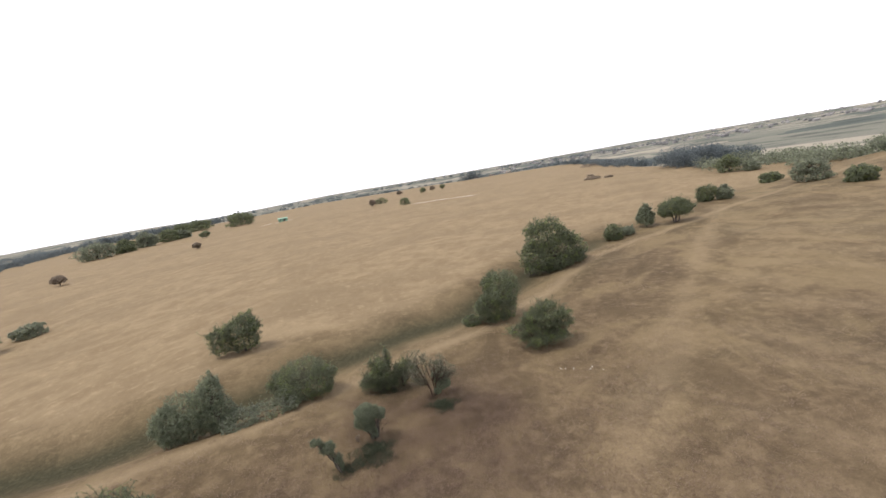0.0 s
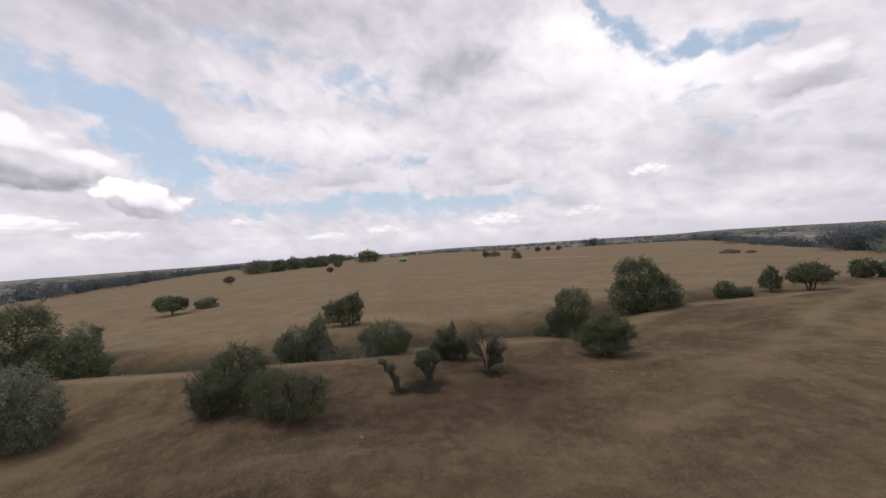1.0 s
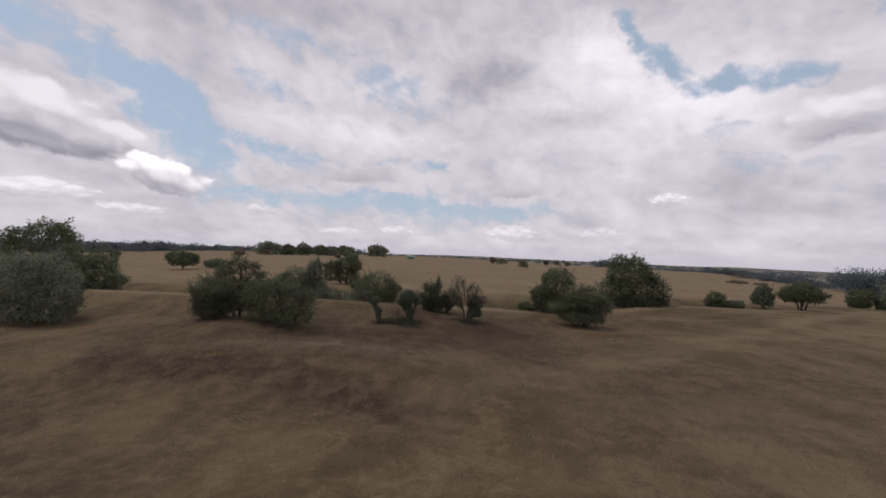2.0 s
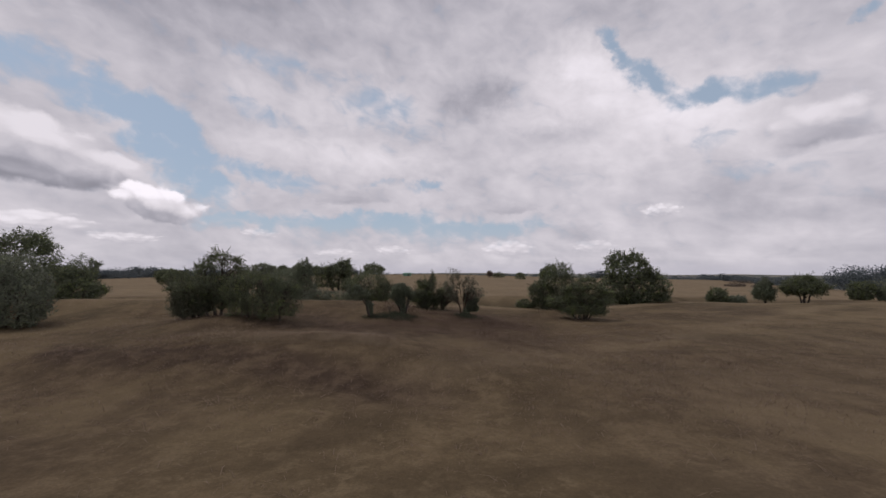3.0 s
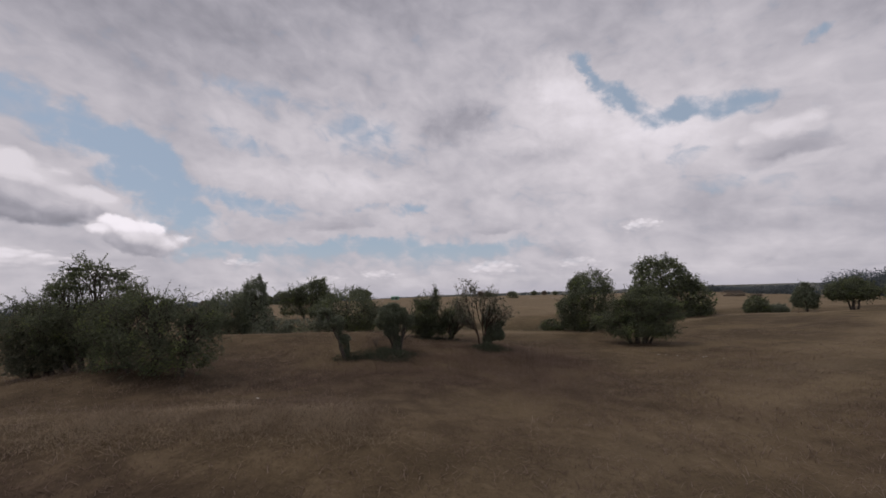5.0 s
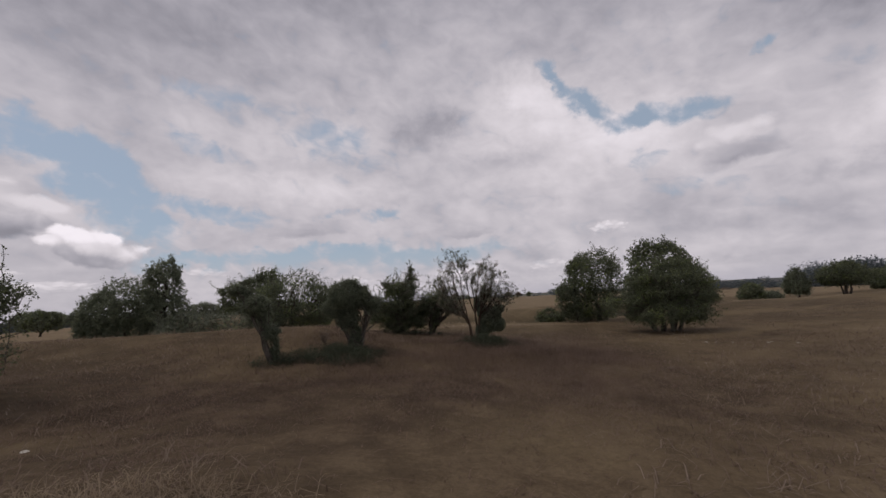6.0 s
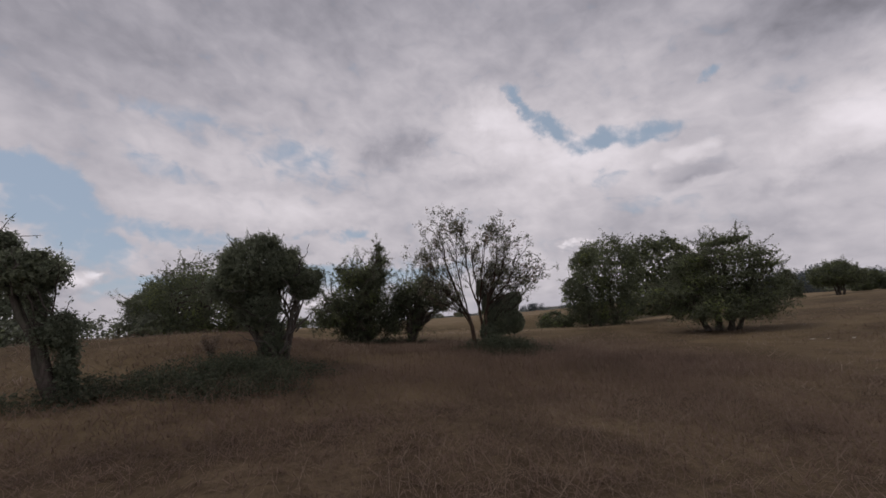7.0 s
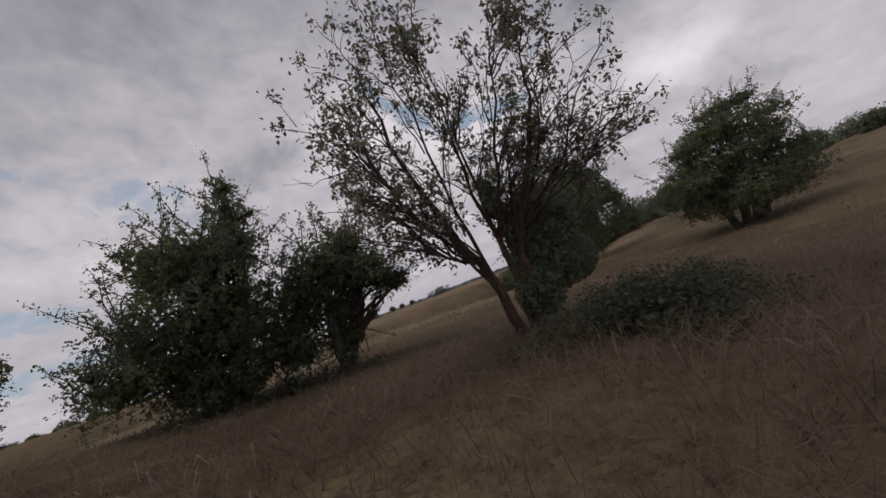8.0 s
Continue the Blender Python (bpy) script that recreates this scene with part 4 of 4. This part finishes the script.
    tagged(part("twig_growth", twigs.mesh("twig_growth", BARK), root), kind="stuff")
    # ivy over the right-hand stems
    lobes = [(0.72, 0.1, 0.72, 0.46, 0.42, 0.44), (0.98, 0.1, 1.08, 0.36, 0.36, 0.32), (0.42, 0.0, 1.15, 0.2, 0.2, 0.36), (0.42, 0.0, 0.4, 0.3, 0.3, 0.34), (1.2, 0.2, 0.6, 0.3, 0.3, 0.3), (1.3, 0.2, 1.25, 0.22, 0.22, 0.2), (0.25, 0, 1.6, 0.12, 0.12, 0.3)]
    p, out, _ = shell_points(g, lobes, 30000, 0.7, 0.34, 77, -0.1)
    ok = waves(p, 5, 4.0) > -0.8
    part("ivy", raw_mesh("ivy", leaf_quads(g, p[ok], out[ok], 0.052), quad_faces(int(ok.sum())), IVY), root, "dark ivy round the lower stems")
    root.location = (1.65, 32.0, ground_z(1.65, 32.0))


open_elder()


def dead_dock(x, y, seed):
    """A withered rust-brown dock: a few upright stalks with curled leaves."""
    g = np.random.default_rng(seed)
    root = tagged(new("dock_plant"), "withered rust-brown dock plant in dry grass", "plant")
    pts = []
    for _ in range(7):
        t = Tubes()
        a, lean = g.uniform(0, 6.28), g.uniform(0.05, 0.22)
        way = bent(g, (0, 0, -0.05), (lean * math.cos(a), lean * math.sin(a), g.uniform(0.3, 0.5)), 6, 0.15)
        t.add(way, np.linspace(0.007, 0.003, 6), 5)
        part("stalk", t.mesh("stalk", BARK_ORANGE), root)
        pts.append(way[g.integers(2, 6, 60)] + g.normal(size=(60, 3)) * 0.035)
    p = np.concatenate(pts)
    tagged(part("foliage", raw_mesh("foliage", leaf_quads(g, p, unit(g.normal(size=(len(p), 3))), 0.05, 0.5), quad_faces(len(p)), BROWNED), root), kind="stuff")
    root.location = (x, y, ground_z(x, y))


dead_dock(-3.95, 28.6, 43)


def bare_stems():
    """Grey dead stems that twist out of the ivy-clad tree."""
    g = np.random.default_rng(51)
    root = tagged(new("dead_branches"), "twisted bare grey branches at the foot of an ivy-clad tree", "branch")
    for a, b, r in (((0.25, -0.1, 0.15), (0.62, -0.25, 1.0), 0.05), ((0.3, -0.12, 0.35), (0.75, -0.2, 0.75), 0.035), ((0.62, -0.25, 0.95), (0.35, -0.3, 1.5), 0.03),
                    ((0.1, -0.3, 0.3), (-0.35, -0.55, 0.55), 0.02), ((-0.1, -0.4, 0.8), (-0.5, -0.7, 1.15), 0.014), ((0.55, -0.2, 0.5), (0.95, -0.3, 0.95), 0.022),
                    ((0.5, -0.2, 1.5), (0.85, -0.3, 2.1), 0.018), ((-0.2, -0.5, 1.3), (-0.75, -0.75, 1.35), 0.012)):
        t = Tubes()
        t.add(bent(g, a, b, 9, 0.3), np.linspace(r, r * 0.35, 9) * 0.7, 6)
        part("branch", t.mesh("branch", DEADWOOD), root)
    root.location = (-3.0, 28.7, ground_z(-3.0, 28.7))


bare_stems()


# ---------------------------------------------------------------- trees and bushes out on the plain
def far_tree(name, label, category, x, y, w, h, n, leaf, mat, seed, trunk=0.25, count=5, group="scattered trees on the plain", sprigs=10):
    g = np.random.default_rng(seed)
    lobes = [(0, 0, h * (0.42 + 0.35 * trunk), w * 0.36, w * 0.35, h * (0.5 - 0.3 * trunk))]
    if trunk < 0.1:
        lobes.append((0, 0, h * 0.2, w * 0.46, w * 0.43, h * 0.26))
        count += 3
    for _ in range(count):
        a = g.uniform(0, 6.28)
        d = w * g.uniform(0.12, 0.36)
        lobes.append((d * math.cos(a), d * math.sin(a), h * (0.28 + 0.3 * trunk + (0.5 - 0.3 * trunk) * (1 - (d / (0.4 * w)) ** 2) * g.uniform(0.6, 1.0)), w * g.uniform(0.13, 0.26), w * g.uniform(0.16, 0.26), h * g.uniform(0.18, 0.28)))
    return make_tree(name, label, category, x, y, lobes, n, leaf, mat, [(0, 0, 0, 0.03 * h), (0.1, 0, min(1, count), 0.02 * h)], seed, floor=h * trunk * 0.8,
                     sprigs=sprigs, sprig_len=h * 0.07, skirt=False, bumps=3, limbs=6, limb_r=0.012 * h, group=group)


far_tree("hawthorn_bush", "wide dark bush alone in the straw field", "bush", -59.0, 82.2, 8.8, 4.4, 12000, 0.22, HAWTHORN, 101, 0.22)
far_tree("hawthorn_bush", "low green bush beside a larger one", "bush", -56.4, 90.2, 5.4, 2.6, 7000, 0.2, HAWTHORN_GREY, 102, 0.03)
far_tree("hawthorn_tree", "small flat-topped dark tree in the straw field", "tree", -95.5, 172.0, 6.8, 4.0, 4500, 0.3, BROWNED, 103, 0.35)
far_tree("hawthorn_tree", "small round tree in the straw field", "tree", -66.1, 221.3, 5.1, 3.5, 2500, 0.35, BROWNED, 104, 0.3)
far_tree("hawthorn_tree", "small dark tree in the straw field", "tree", -91.5, 335, 8.6, 5.7, 3000, 0.45, HAWTHORN, 105, 0.25)
for k, (x, y, w, h) in enumerate(((-153, 320, 23, 12.0), (-144.8, 339, 16, 9.5), (-143, 369, 17, 12.5), (-134, 390, 19, 11), (-127, 402, 14, 8))):
    far_tree("field_tree", "broad green tree in a clump on the plain", "tree", x, y, w, h, 6000, 0.85, HAWTHORN if k % 2 else HAWTHORN_GREY, 110 + k, 0.03, 6, "clump of trees on the plain")
for k, (x, y, w, h) in enumerate(((-85.6, 435, 27, 14.5), (-150, 540, 30, 14), (-175, 560, 26, 12))):
    far_tree("field_tree", "dense dark tree in a row on the plain", "tree", x, y, w, h, 5500, 1.0, HAWTHORN, 120 + k, 0.03, 6, "row of trees on the plain")
far_tree("hawthorn_bush", "round dark bush far out on the plain", "bush", 48.7, 283.9, 9.2, 5.4, 3000, 0.4, HAWTHORN, 130, 0.04)
far_tree("hawthorn_bush", "dark bush far out on the plain", "bush", 31.4, 330.6, 6.6, 5.8, 2500, 0.45, BROWNED, 131, 0.1)
far_tree("hawthorn_bush", "low bush far out on the plain", "bush", 42.1, 358.0, 12.5, 5.8, 2500, 0.45, HAWTHORN, 132, 0.04)
for k, (x, y) in enumerate(((104, 457), (122, 482), (138, 494), (88, 520))):
    far_tree("hawthorn_tree", "small lone tree near the far edge of the plain", "tree", x, y, 8.5, 6.0, 1500, 0.7, BROWNED if k % 2 else HAWTHORN, 135 + k, 0.25)
for k, (x, y, w, h) in enumerate(((149, 127.6, 9.2, 7.8), (151.7, 121.3, 6.2, 4.0), (117.2, 90, 6.0, 3.0), (109.7, 74.9, 8.0, 6.0), (103.6, 62.5, 5.6, 3.8))):
    far_tree("hawthorn_tree", "rounded green tree on the slope past the bank", "tree", x, y, w, h, 7000, 0.35, HAWTHORN if k % 2 == 0 else HAWTHORN_GREY, 140 + k, 0.03, 6, "trees past the end of the bank")


def scrub_heap(x, y, w, h, seed):
    far_tree("gorse_patch", "low rust-brown patch of dead scrub on the plain", "scrub", x, y, w, h, 2500, 0.4, BROWNED, seed, 0.0, 5, "scrub patches", 12)


scrub_heap(150, 214, 11, 1.8, 150)
scrub_heap(158, 209, 6, 1.1, 151)
scrub_heap(300, 420, 26, 4.0, 152)
scrub_heap(175, 250, 5, 1.0, 153)


def woodland(name, label, line, count, depth, w, h, leaf, cards, seed, mat=HAZED_LEAF):
    """A belt of far trees along a line: uneven crowns of many small clumps."""
    g = np.random.default_rng(seed)
    line = np.asarray(line, float)
    seg = np.r_[0, np.cumsum(np.linalg.norm(np.diff(line, axis=0), axis=1))]
    quads = []
    for _ in range(count):
        d = g.uniform(0, seg[-1])
        x = np.interp(d, seg, line[:, 0]) + g.normal() * depth
        y = np.interp(d, seg, line[:, 1]) + abs(g.normal()) * depth
        tw, th = w * g.uniform(0.6, 1.3), h * g.uniform(0.6, 1.15)
        lobes = [(0, 0, th * 0.5, tw * 0.42, tw * 0.42, th * 0.5)]
        for _k in range(3):
            a = g.uniform(0, 6.28)
            lobes.append((tw * 0.3 * math.cos(a), tw * 0.3 * math.sin(a), th * g.uniform(0.3, 0.78), tw * 0.26, tw * 0.26, th * 0.24))
        p, out, _q = shell_points(g, lobes, cards, 0.35, 0.2, int(g.integers(1e6)), 0.0)
        quads.append(leaf_quads(g, p + np.array([x, y, ground_z(x, y)]), out, leaf, 0.75))
    v = np.concatenate(quads)
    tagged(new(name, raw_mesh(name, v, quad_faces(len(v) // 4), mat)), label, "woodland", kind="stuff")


def skirt(a0, a1, factor, n=14):
    """A line along the edge of the plain between two bearings, in degrees to the right of +y."""
    a = np.linspace(a0, a1, n)
    x, y = np.sin(np.radians(a)), np.cos(np.radians(a))
    r = plain_end(x, y) * factor
    return np.stack([x * r, y * r], -1)


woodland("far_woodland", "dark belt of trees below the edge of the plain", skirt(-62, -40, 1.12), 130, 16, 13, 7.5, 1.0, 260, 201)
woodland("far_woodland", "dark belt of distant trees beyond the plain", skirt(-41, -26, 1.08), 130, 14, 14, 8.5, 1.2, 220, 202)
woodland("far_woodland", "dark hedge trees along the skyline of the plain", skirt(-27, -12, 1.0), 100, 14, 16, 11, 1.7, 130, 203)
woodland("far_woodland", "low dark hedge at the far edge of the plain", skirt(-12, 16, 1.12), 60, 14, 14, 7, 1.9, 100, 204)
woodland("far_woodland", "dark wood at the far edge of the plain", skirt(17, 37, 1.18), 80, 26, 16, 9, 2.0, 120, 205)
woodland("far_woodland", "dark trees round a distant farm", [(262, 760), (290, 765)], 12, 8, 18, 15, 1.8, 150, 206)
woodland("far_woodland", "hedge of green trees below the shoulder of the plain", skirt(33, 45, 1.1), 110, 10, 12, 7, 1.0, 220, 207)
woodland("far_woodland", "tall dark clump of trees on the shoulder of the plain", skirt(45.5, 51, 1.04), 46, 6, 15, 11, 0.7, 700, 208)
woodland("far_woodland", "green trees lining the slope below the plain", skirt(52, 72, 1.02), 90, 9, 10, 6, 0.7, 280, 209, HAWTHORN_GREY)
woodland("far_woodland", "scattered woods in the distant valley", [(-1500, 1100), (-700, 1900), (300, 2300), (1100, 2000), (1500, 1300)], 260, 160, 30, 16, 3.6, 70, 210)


# ---------------------------------------------------------------- small things on the plain
def box_bm(bm, x0, x1, y0, y1, z0, z1, edge=0.0):
    vs = [bm.verts.new((x, y, z)) for z in (z0, z1) for y in (y0, y1) for x in (x0, x1)]
    fs = [bm.faces.new([vs[i] for i in f]) for f in ((0, 2, 3, 1), (4, 5, 7, 6), (0, 1, 5, 4), (2, 6, 7, 3), (0, 4, 6, 2), (1, 3, 7, 5))]
    if edge:
        bmesh.ops.bevel(bm, geom=list({e for f in fs for e in f.edges}), offset=edge, segments=1, affect="EDGES")


def bm_part(name, bm, mat, parent, label=""):
    me = bpy.data.meshes.new(name)
    bmesh.ops.recalc_face_normals(bm, faces=bm.faces)
    bm.to_mesh(me)
    bm.free()
    me.materials.append(mat)
    return part(name, me, parent, label)


def gable_bm(w, d, z0, rise, eave):
    bm = bmesh.new()
    a, b = w / 2 + eave, d / 2 + eave
    for lift in (0.0,):
        lower = [bm.verts.new(p) for p in ((-a, -b, z0), (a, -b, z0), (a, b, z0), (-a, b, z0))]
        ridge = [bm.verts.new(p) for p in ((-a, 0, z0 + rise), (a, 0, z0 + rise))]
        for f in ((lower[0], lower[1], ridge[1], ridge[0]), (lower[2], lower[3], ridge[0], ridge[1]), (lower[0], ridge[0], lower[3]), (lower[1], lower[2], ridge[1]), lower[::-1]):
            bm.faces.new(f)
    return bm


def building(name, label, category, x, y, w, d, h, rise, wall, roof, turn, windows):
    root = tagged(new(name), label, category)
    bm = bmesh.new()
    box_bm(bm, -w / 2, w / 2, -d / 2, d / 2, -0.5, h, 0.05)
    bm_part("wall", bm, wall, root)
    bm_part("roof", gable_bm(w, d, h - 0.02, rise, 0.3), roof, root)
    for k in range(windows):
        bm = bmesh.new()
        cx = -w / 2 + (k + 0.5) * w / windows
        box_bm(bm, cx - 0.45, cx + 0.45, -d / 2 - 0.06, -d / 2 + 0.02, 1.0, 2.1, 0.02)
        bm_part("window", bm, GLASS_DARK, root)
    bm = bmesh.new()
    box_bm(bm, w * 0.12 - 0.5, w * 0.12 + 0.5, -d / 2 - 0.09, -d / 2 + 0.02, 0.0, 2.0, 0.02)
    bm_part("door", bm, GLASS_DARK, root)
    root.matrix_world = pose(x, y, ground_z(x, y), 0, 0, turn)
    return root


building("field_shed", "green sheet-metal shed on the open plain", "shed", -38.6, 347.5, 6.9, 3.4, 2.3, 0.7, GREEN_PAINT, GREEN_ROOF, 4, 2)
for k, (x, y, w, turn) in enumerate(((412, 963, 20, 10), (452, 956, 14, -8), (370, 975, 12, 15))):
    building("farm_building", "pale farm building with a tiled roof beside trees", "house", x, y, w, 9, 5, 3.5, WALL_PALE, ROOF_TILE, turn, 4)


def far_town():
    """Distant housing on the hillside: many small gabled houses."""
    g = np.random.default_rng(301)
    verts, faces = [], []
    for _ in range(260):
        a, r = radians(g.uniform(24, 66)), g.uniform(1500, 3900)
        x, y = r * math.sin(a), r * math.cos(a)
        w, d, h = g.uniform(8, 20), g.uniform(7, 10), g.uniform(4, 6)
        z, t = ground_z(x, y), g.uniform(0, 3.14)
        c, s = math.cos(t), math.sin(t)
        n = len(verts)
        for px, py, pz in ((-w / 2, -d / 2, -1), (w / 2, -d / 2, -1), (w / 2, d / 2, -1), (-w / 2, d / 2, -1), (-w / 2, -d / 2, h), (w / 2, -d / 2, h), (w / 2, d / 2, h), (-w / 2, d / 2, h),
                           (-w / 2, 0, h + 3), (w / 2, 0, h + 3)):
            verts.append((x + px * c - py * s, y + px * s + py * c, z + pz))
        for q in ((0, 1, 5, 4), (1, 2, 6, 5), (2, 3, 7, 6), (3, 0, 4, 7), (4, 5, 9, 8), (6, 7, 8, 9), (5, 6, 9, 9), (7, 4, 8, 8)):
            faces.append(tuple(n + i for i in q))
    me = bpy.data.meshes.new("distant_town")
    me.from_pydata(verts, [], [tuple(dict.fromkeys(q)) for q in faces])
    me.materials.append(TOWN)
    tagged(new("distant_town", me), "pale distant houses scattered over a far hillside", "town", kind="stuff")


far_town()


def chalk_strip(x0, y0, x1, y1, width, seed):
    """A bare chalk track laid on the grass."""
    g = np.random.default_rng(seed)
    n = 40
    t = np.linspace(0, 1, n)
    x = x0 + (x1 - x0) * t + np.cumsum(g.normal(size=n)) * 0.1
    y = y0 + (y1 - y0) * t + np.sin(t * 5) * 2.0
    w = width * (0.5 + 0.5 * np.abs(np.sin(t * 9 + 1)) + g.uniform(-0.15, 0.15, n)) * np.minimum(1, 8 * t) * np.minimum(1, 8 * (1 - t)) + 0.05
    verts = []
    for side in (-0.5, 0.5):
        yy = y + side * w
        verts.append(np.stack([x, yy, land(x, yy) + 0.06], -1))
    i = np.arange(n - 1)
    me = raw_mesh("chalk_track", np.concatenate(verts), np.stack([i, i + 1, n + i + 1, n + i], -1), CHALK)
    tagged(new("chalk_track", me), "bare white chalk track worn through the straw field", "track", kind="structure")


chalk_strip(52, 277, 95, 259, 4.5, 61)
chalk_strip(-56, 342, -26, 349, 2.2, 62)


def chalk_stones():
    g = np.random.default_rng(71)
    spots = [(11.8, 31.4), (12.1, 31.2), (12.6, 30.9), (13.6, 30.2), (13.9, 30.4), (14.3, 29.6), (-6.3, 20.6)]
    for x, y in spots:
        bm = bmesh.new()
        bmesh.ops.create_icosphere(bm, subdivisions=2, radius=1.0)
        sx, sy, sz = g.uniform(0.05, 0.09), g.uniform(0.04, 0.06), g.uniform(0.014, 0.022)
        for v in bm.verts:
            v.co *= 1 + 0.22 * noise.noise(v.co * 1.7 + Vector((x, y, 0)))
            v.co = Vector((v.co.x * sx, v.co.y * sy, v.co.z * sz))
        me = bpy.data.meshes.new("chalk_stone")
        bm.to_mesh(me)
        bm.free()
        me.materials.append(CHALK)
        ob = tagged(new("chalk_stone", me), "small white chalk stone lying in dry grass", "stone", "chalk stones in the grass")
        ob.matrix_world = pose(x, y, ground_z(x, y), 0, 0, g.uniform(0, 180))


chalk_stones()


# ---------------------------------------------------------------- undergrowth and grass
def nettles(label, x, y, rx, ry, h, n, seed):
    """A patch of upright leafy stems."""
    g = np.random.default_rng(seed)
    stems, pts = Tubes(), []
    for _ in range(n):
        a, d = g.uniform(0, 6.28), math.sqrt(g.random())
        d *= 0.75 + 0.3 * math.sin(3 * a + seed) + 0.2 * math.sin(5 * a + 2 * seed)
        px, py = x + rx * d * math.cos(a), y + ry * d * math.sin(a)
        tall = h * g.uniform(0.5, 1.1) * (1.1 - 0.6 * d * d)
        foot = np.array([px, py, ground_z(px, py) - 0.03])
        way = bent(g, foot, foot + np.array([g.normal() * 0.08, g.normal() * 0.08, tall]), 5, 0.12)
        stems.add(way, np.linspace(0.004, 0.002, 5), 3)
        m = int(16 + tall * 62)
        q = np.interp(g.uniform(0.1, 1, m) * 4, range(5), way[:, 2])
        t = (q - way[0, 2]) / max(way[-1, 2] - way[0, 2], 1e-3)
        pts.append(np.stack([px + (way[-1, 0] - px) * t + g.normal(size=m) * 0.08, py + (way[-1, 1] - py) * t + g.normal(size=m) * 0.08, q], -1))
    p = np.concatenate(pts)
    root = tagged(new("nettle_patch"), label, "undergrowth", kind="stuff")
    part("foliage", raw_mesh("foliage", leaf_quads(g, p, np.tile((0, 0, 1.0), (len(p), 1)), 0.046, 0.5), quad_faces(len(p)), NETTLE), root)
    part("stalk_growth", stems.mesh("stalk_growth", NETTLE), root)


nettles("dark green nettles round the foot of an ivy-clad tree", -3.0, 27.5, 1.5, 1.25, 0.34, 380, 81)
nettles("dark green nettles and weeds at the edge of the dry grass", -3.9, 26.9, 1.1, 0.6, 0.24, 110, 85)
nettles("dark green nettles beneath a half-bare elder", 2.0, 30.4, 1.25, 0.85, 0.42, 260, 82)
nettles("dark green nettles beside an ivy-wrapped stem", -4.7, 26.7, 1.2, 0.8, 0.32, 70, 83)
nettles("low weeds under a two-stemmed hawthorn", -1.0, 33.9, 1.9, 0.8, 0.22, 90, 84)


def grass(name, label, x0, x1, y0, y1, count, tall, wide, blades, mat, seed, keep=None):
    """Tufts of bent blades; all of one stretch in one mesh."""
    g = np.random.default_rng(seed)
    x, y = g.uniform(x0, x1, count), g.uniform(y0, y1, count)
    thick = waves(np.stack([x, y, 0 * x], -1), seed, 0.9) + 0.6 * waves(np.stack([x, y, 0 * x], -1), seed + 1, 3.0)
    rim = np.minimum(np.minimum(x - x0, x1 - x), np.minimum(y - y0, y1 - y)) / (0.3 * min(x1 - x0, y1 - y0))
    ok = (thick + g.normal(size=count) * 0.35 > -0.25) & (g.random(count) < np.clip(rim + 0.05, 0, 1) ** 1.5)
    if keep is not None:
        ok &= keep(x, y)
    x, y, thick = x[ok], y[ok], thick[ok]
    x, y = np.repeat(x, blades), np.repeat(y, blades)
    h = tall * g.uniform(0.45, 1.2, len(x)) * np.repeat(np.clip(0.8 + 0.4 * thick, 0.4, 1.3), blades)
    x, y = x + g.normal(size=len(x)) * tall * 0.8, y + g.normal(size=len(x)) * tall * 0.8
    z = land(x, y) - 0.02
    a = g.uniform(0, 6.28, len(x))
    lean = h * (0.35 + np.abs(g.normal(size=len(x))) * 1.7)
    dx, dy = np.cos(a), np.sin(a)
    foot = np.stack([x, y, z], -1)
    side = np.stack([-dy, dx, 0 * x], -1) * (wide * g.uniform(0.6, 1.4, len(x)))[:, None]
    mid = foot + np.stack([dx * lean * 0.45, dy * lean * 0.45, h * 0.55], -1)
    tip = foot + np.stack([dx * lean, dy * lean, h * (1.0 - 0.3 * np.minimum(lean / h, 3.0))], -1)
    v = np.stack([foot - side, foot + side, mid + side * 0.8, mid - side * 0.8, tip + side * 0.2, tip - side * 0.2], 1).reshape(-1, 3)
    i = np.arange(len(x), dtype=np.int32)[:, None] * 6
    f = np.concatenate([i + np.array([[0, 1, 2, 3]]), i + np.array([[3, 2, 4, 5]])]).astype(np.int32)
    tagged(new(name, raw_mesh(name, v, f, mat)), label, "grass", kind="stuff")


grass("dry_grass", "matted short dry brown grass close to the trees", -8, 9, 20, 37, 50000, 0.13, 0.0028, 4, DRY_GRASS, 91)
grass("dry_grass", "fine bleached grass stems among shorter grass", -8, 9, 19, 36, 9000, 0.24, 0.0018, 4, PALE_GRASS, 92)
grass("dry_grass", "tall thin brown grass stems round the half-bare elder", -5, 8, 25, 34, 15000, 0.34, 0.0022, 3, DRY_GRASS, 96)
grass("dry_grass", "bleached grass tufts along a low ridge", -12, -1.8, 16.2, 18.6, 6000, 0.22, 0.004, 5, STRAW_GRASS, 97)
grass("dry_grass", "short dry brown grass on the terrace", -24, 24, 6, 40, 56000, 0.14, 0.0045, 3, DRY_GRASS, 93)
grass("dry_grass", "tufts of taller straw-coloured grass on the terrace", -34, 42, 4, 52, 26000, 0.2, 0.007, 4, PALE_GRASS, 95,
      keep=lambda x, y: (past_crest(x, y) < -1) & (np.abs(x + 0.5) + np.abs(y - 24) > 7))
grass("dry_grass", "pale dry grass along the crest of the bank", -40, 60, 28, 70, 14000, 0.24, 0.009, 5, STRAW_GRASS, 94,
      keep=lambda x, y: np.abs(past_crest(x, y) + 0.6) < 1.6)
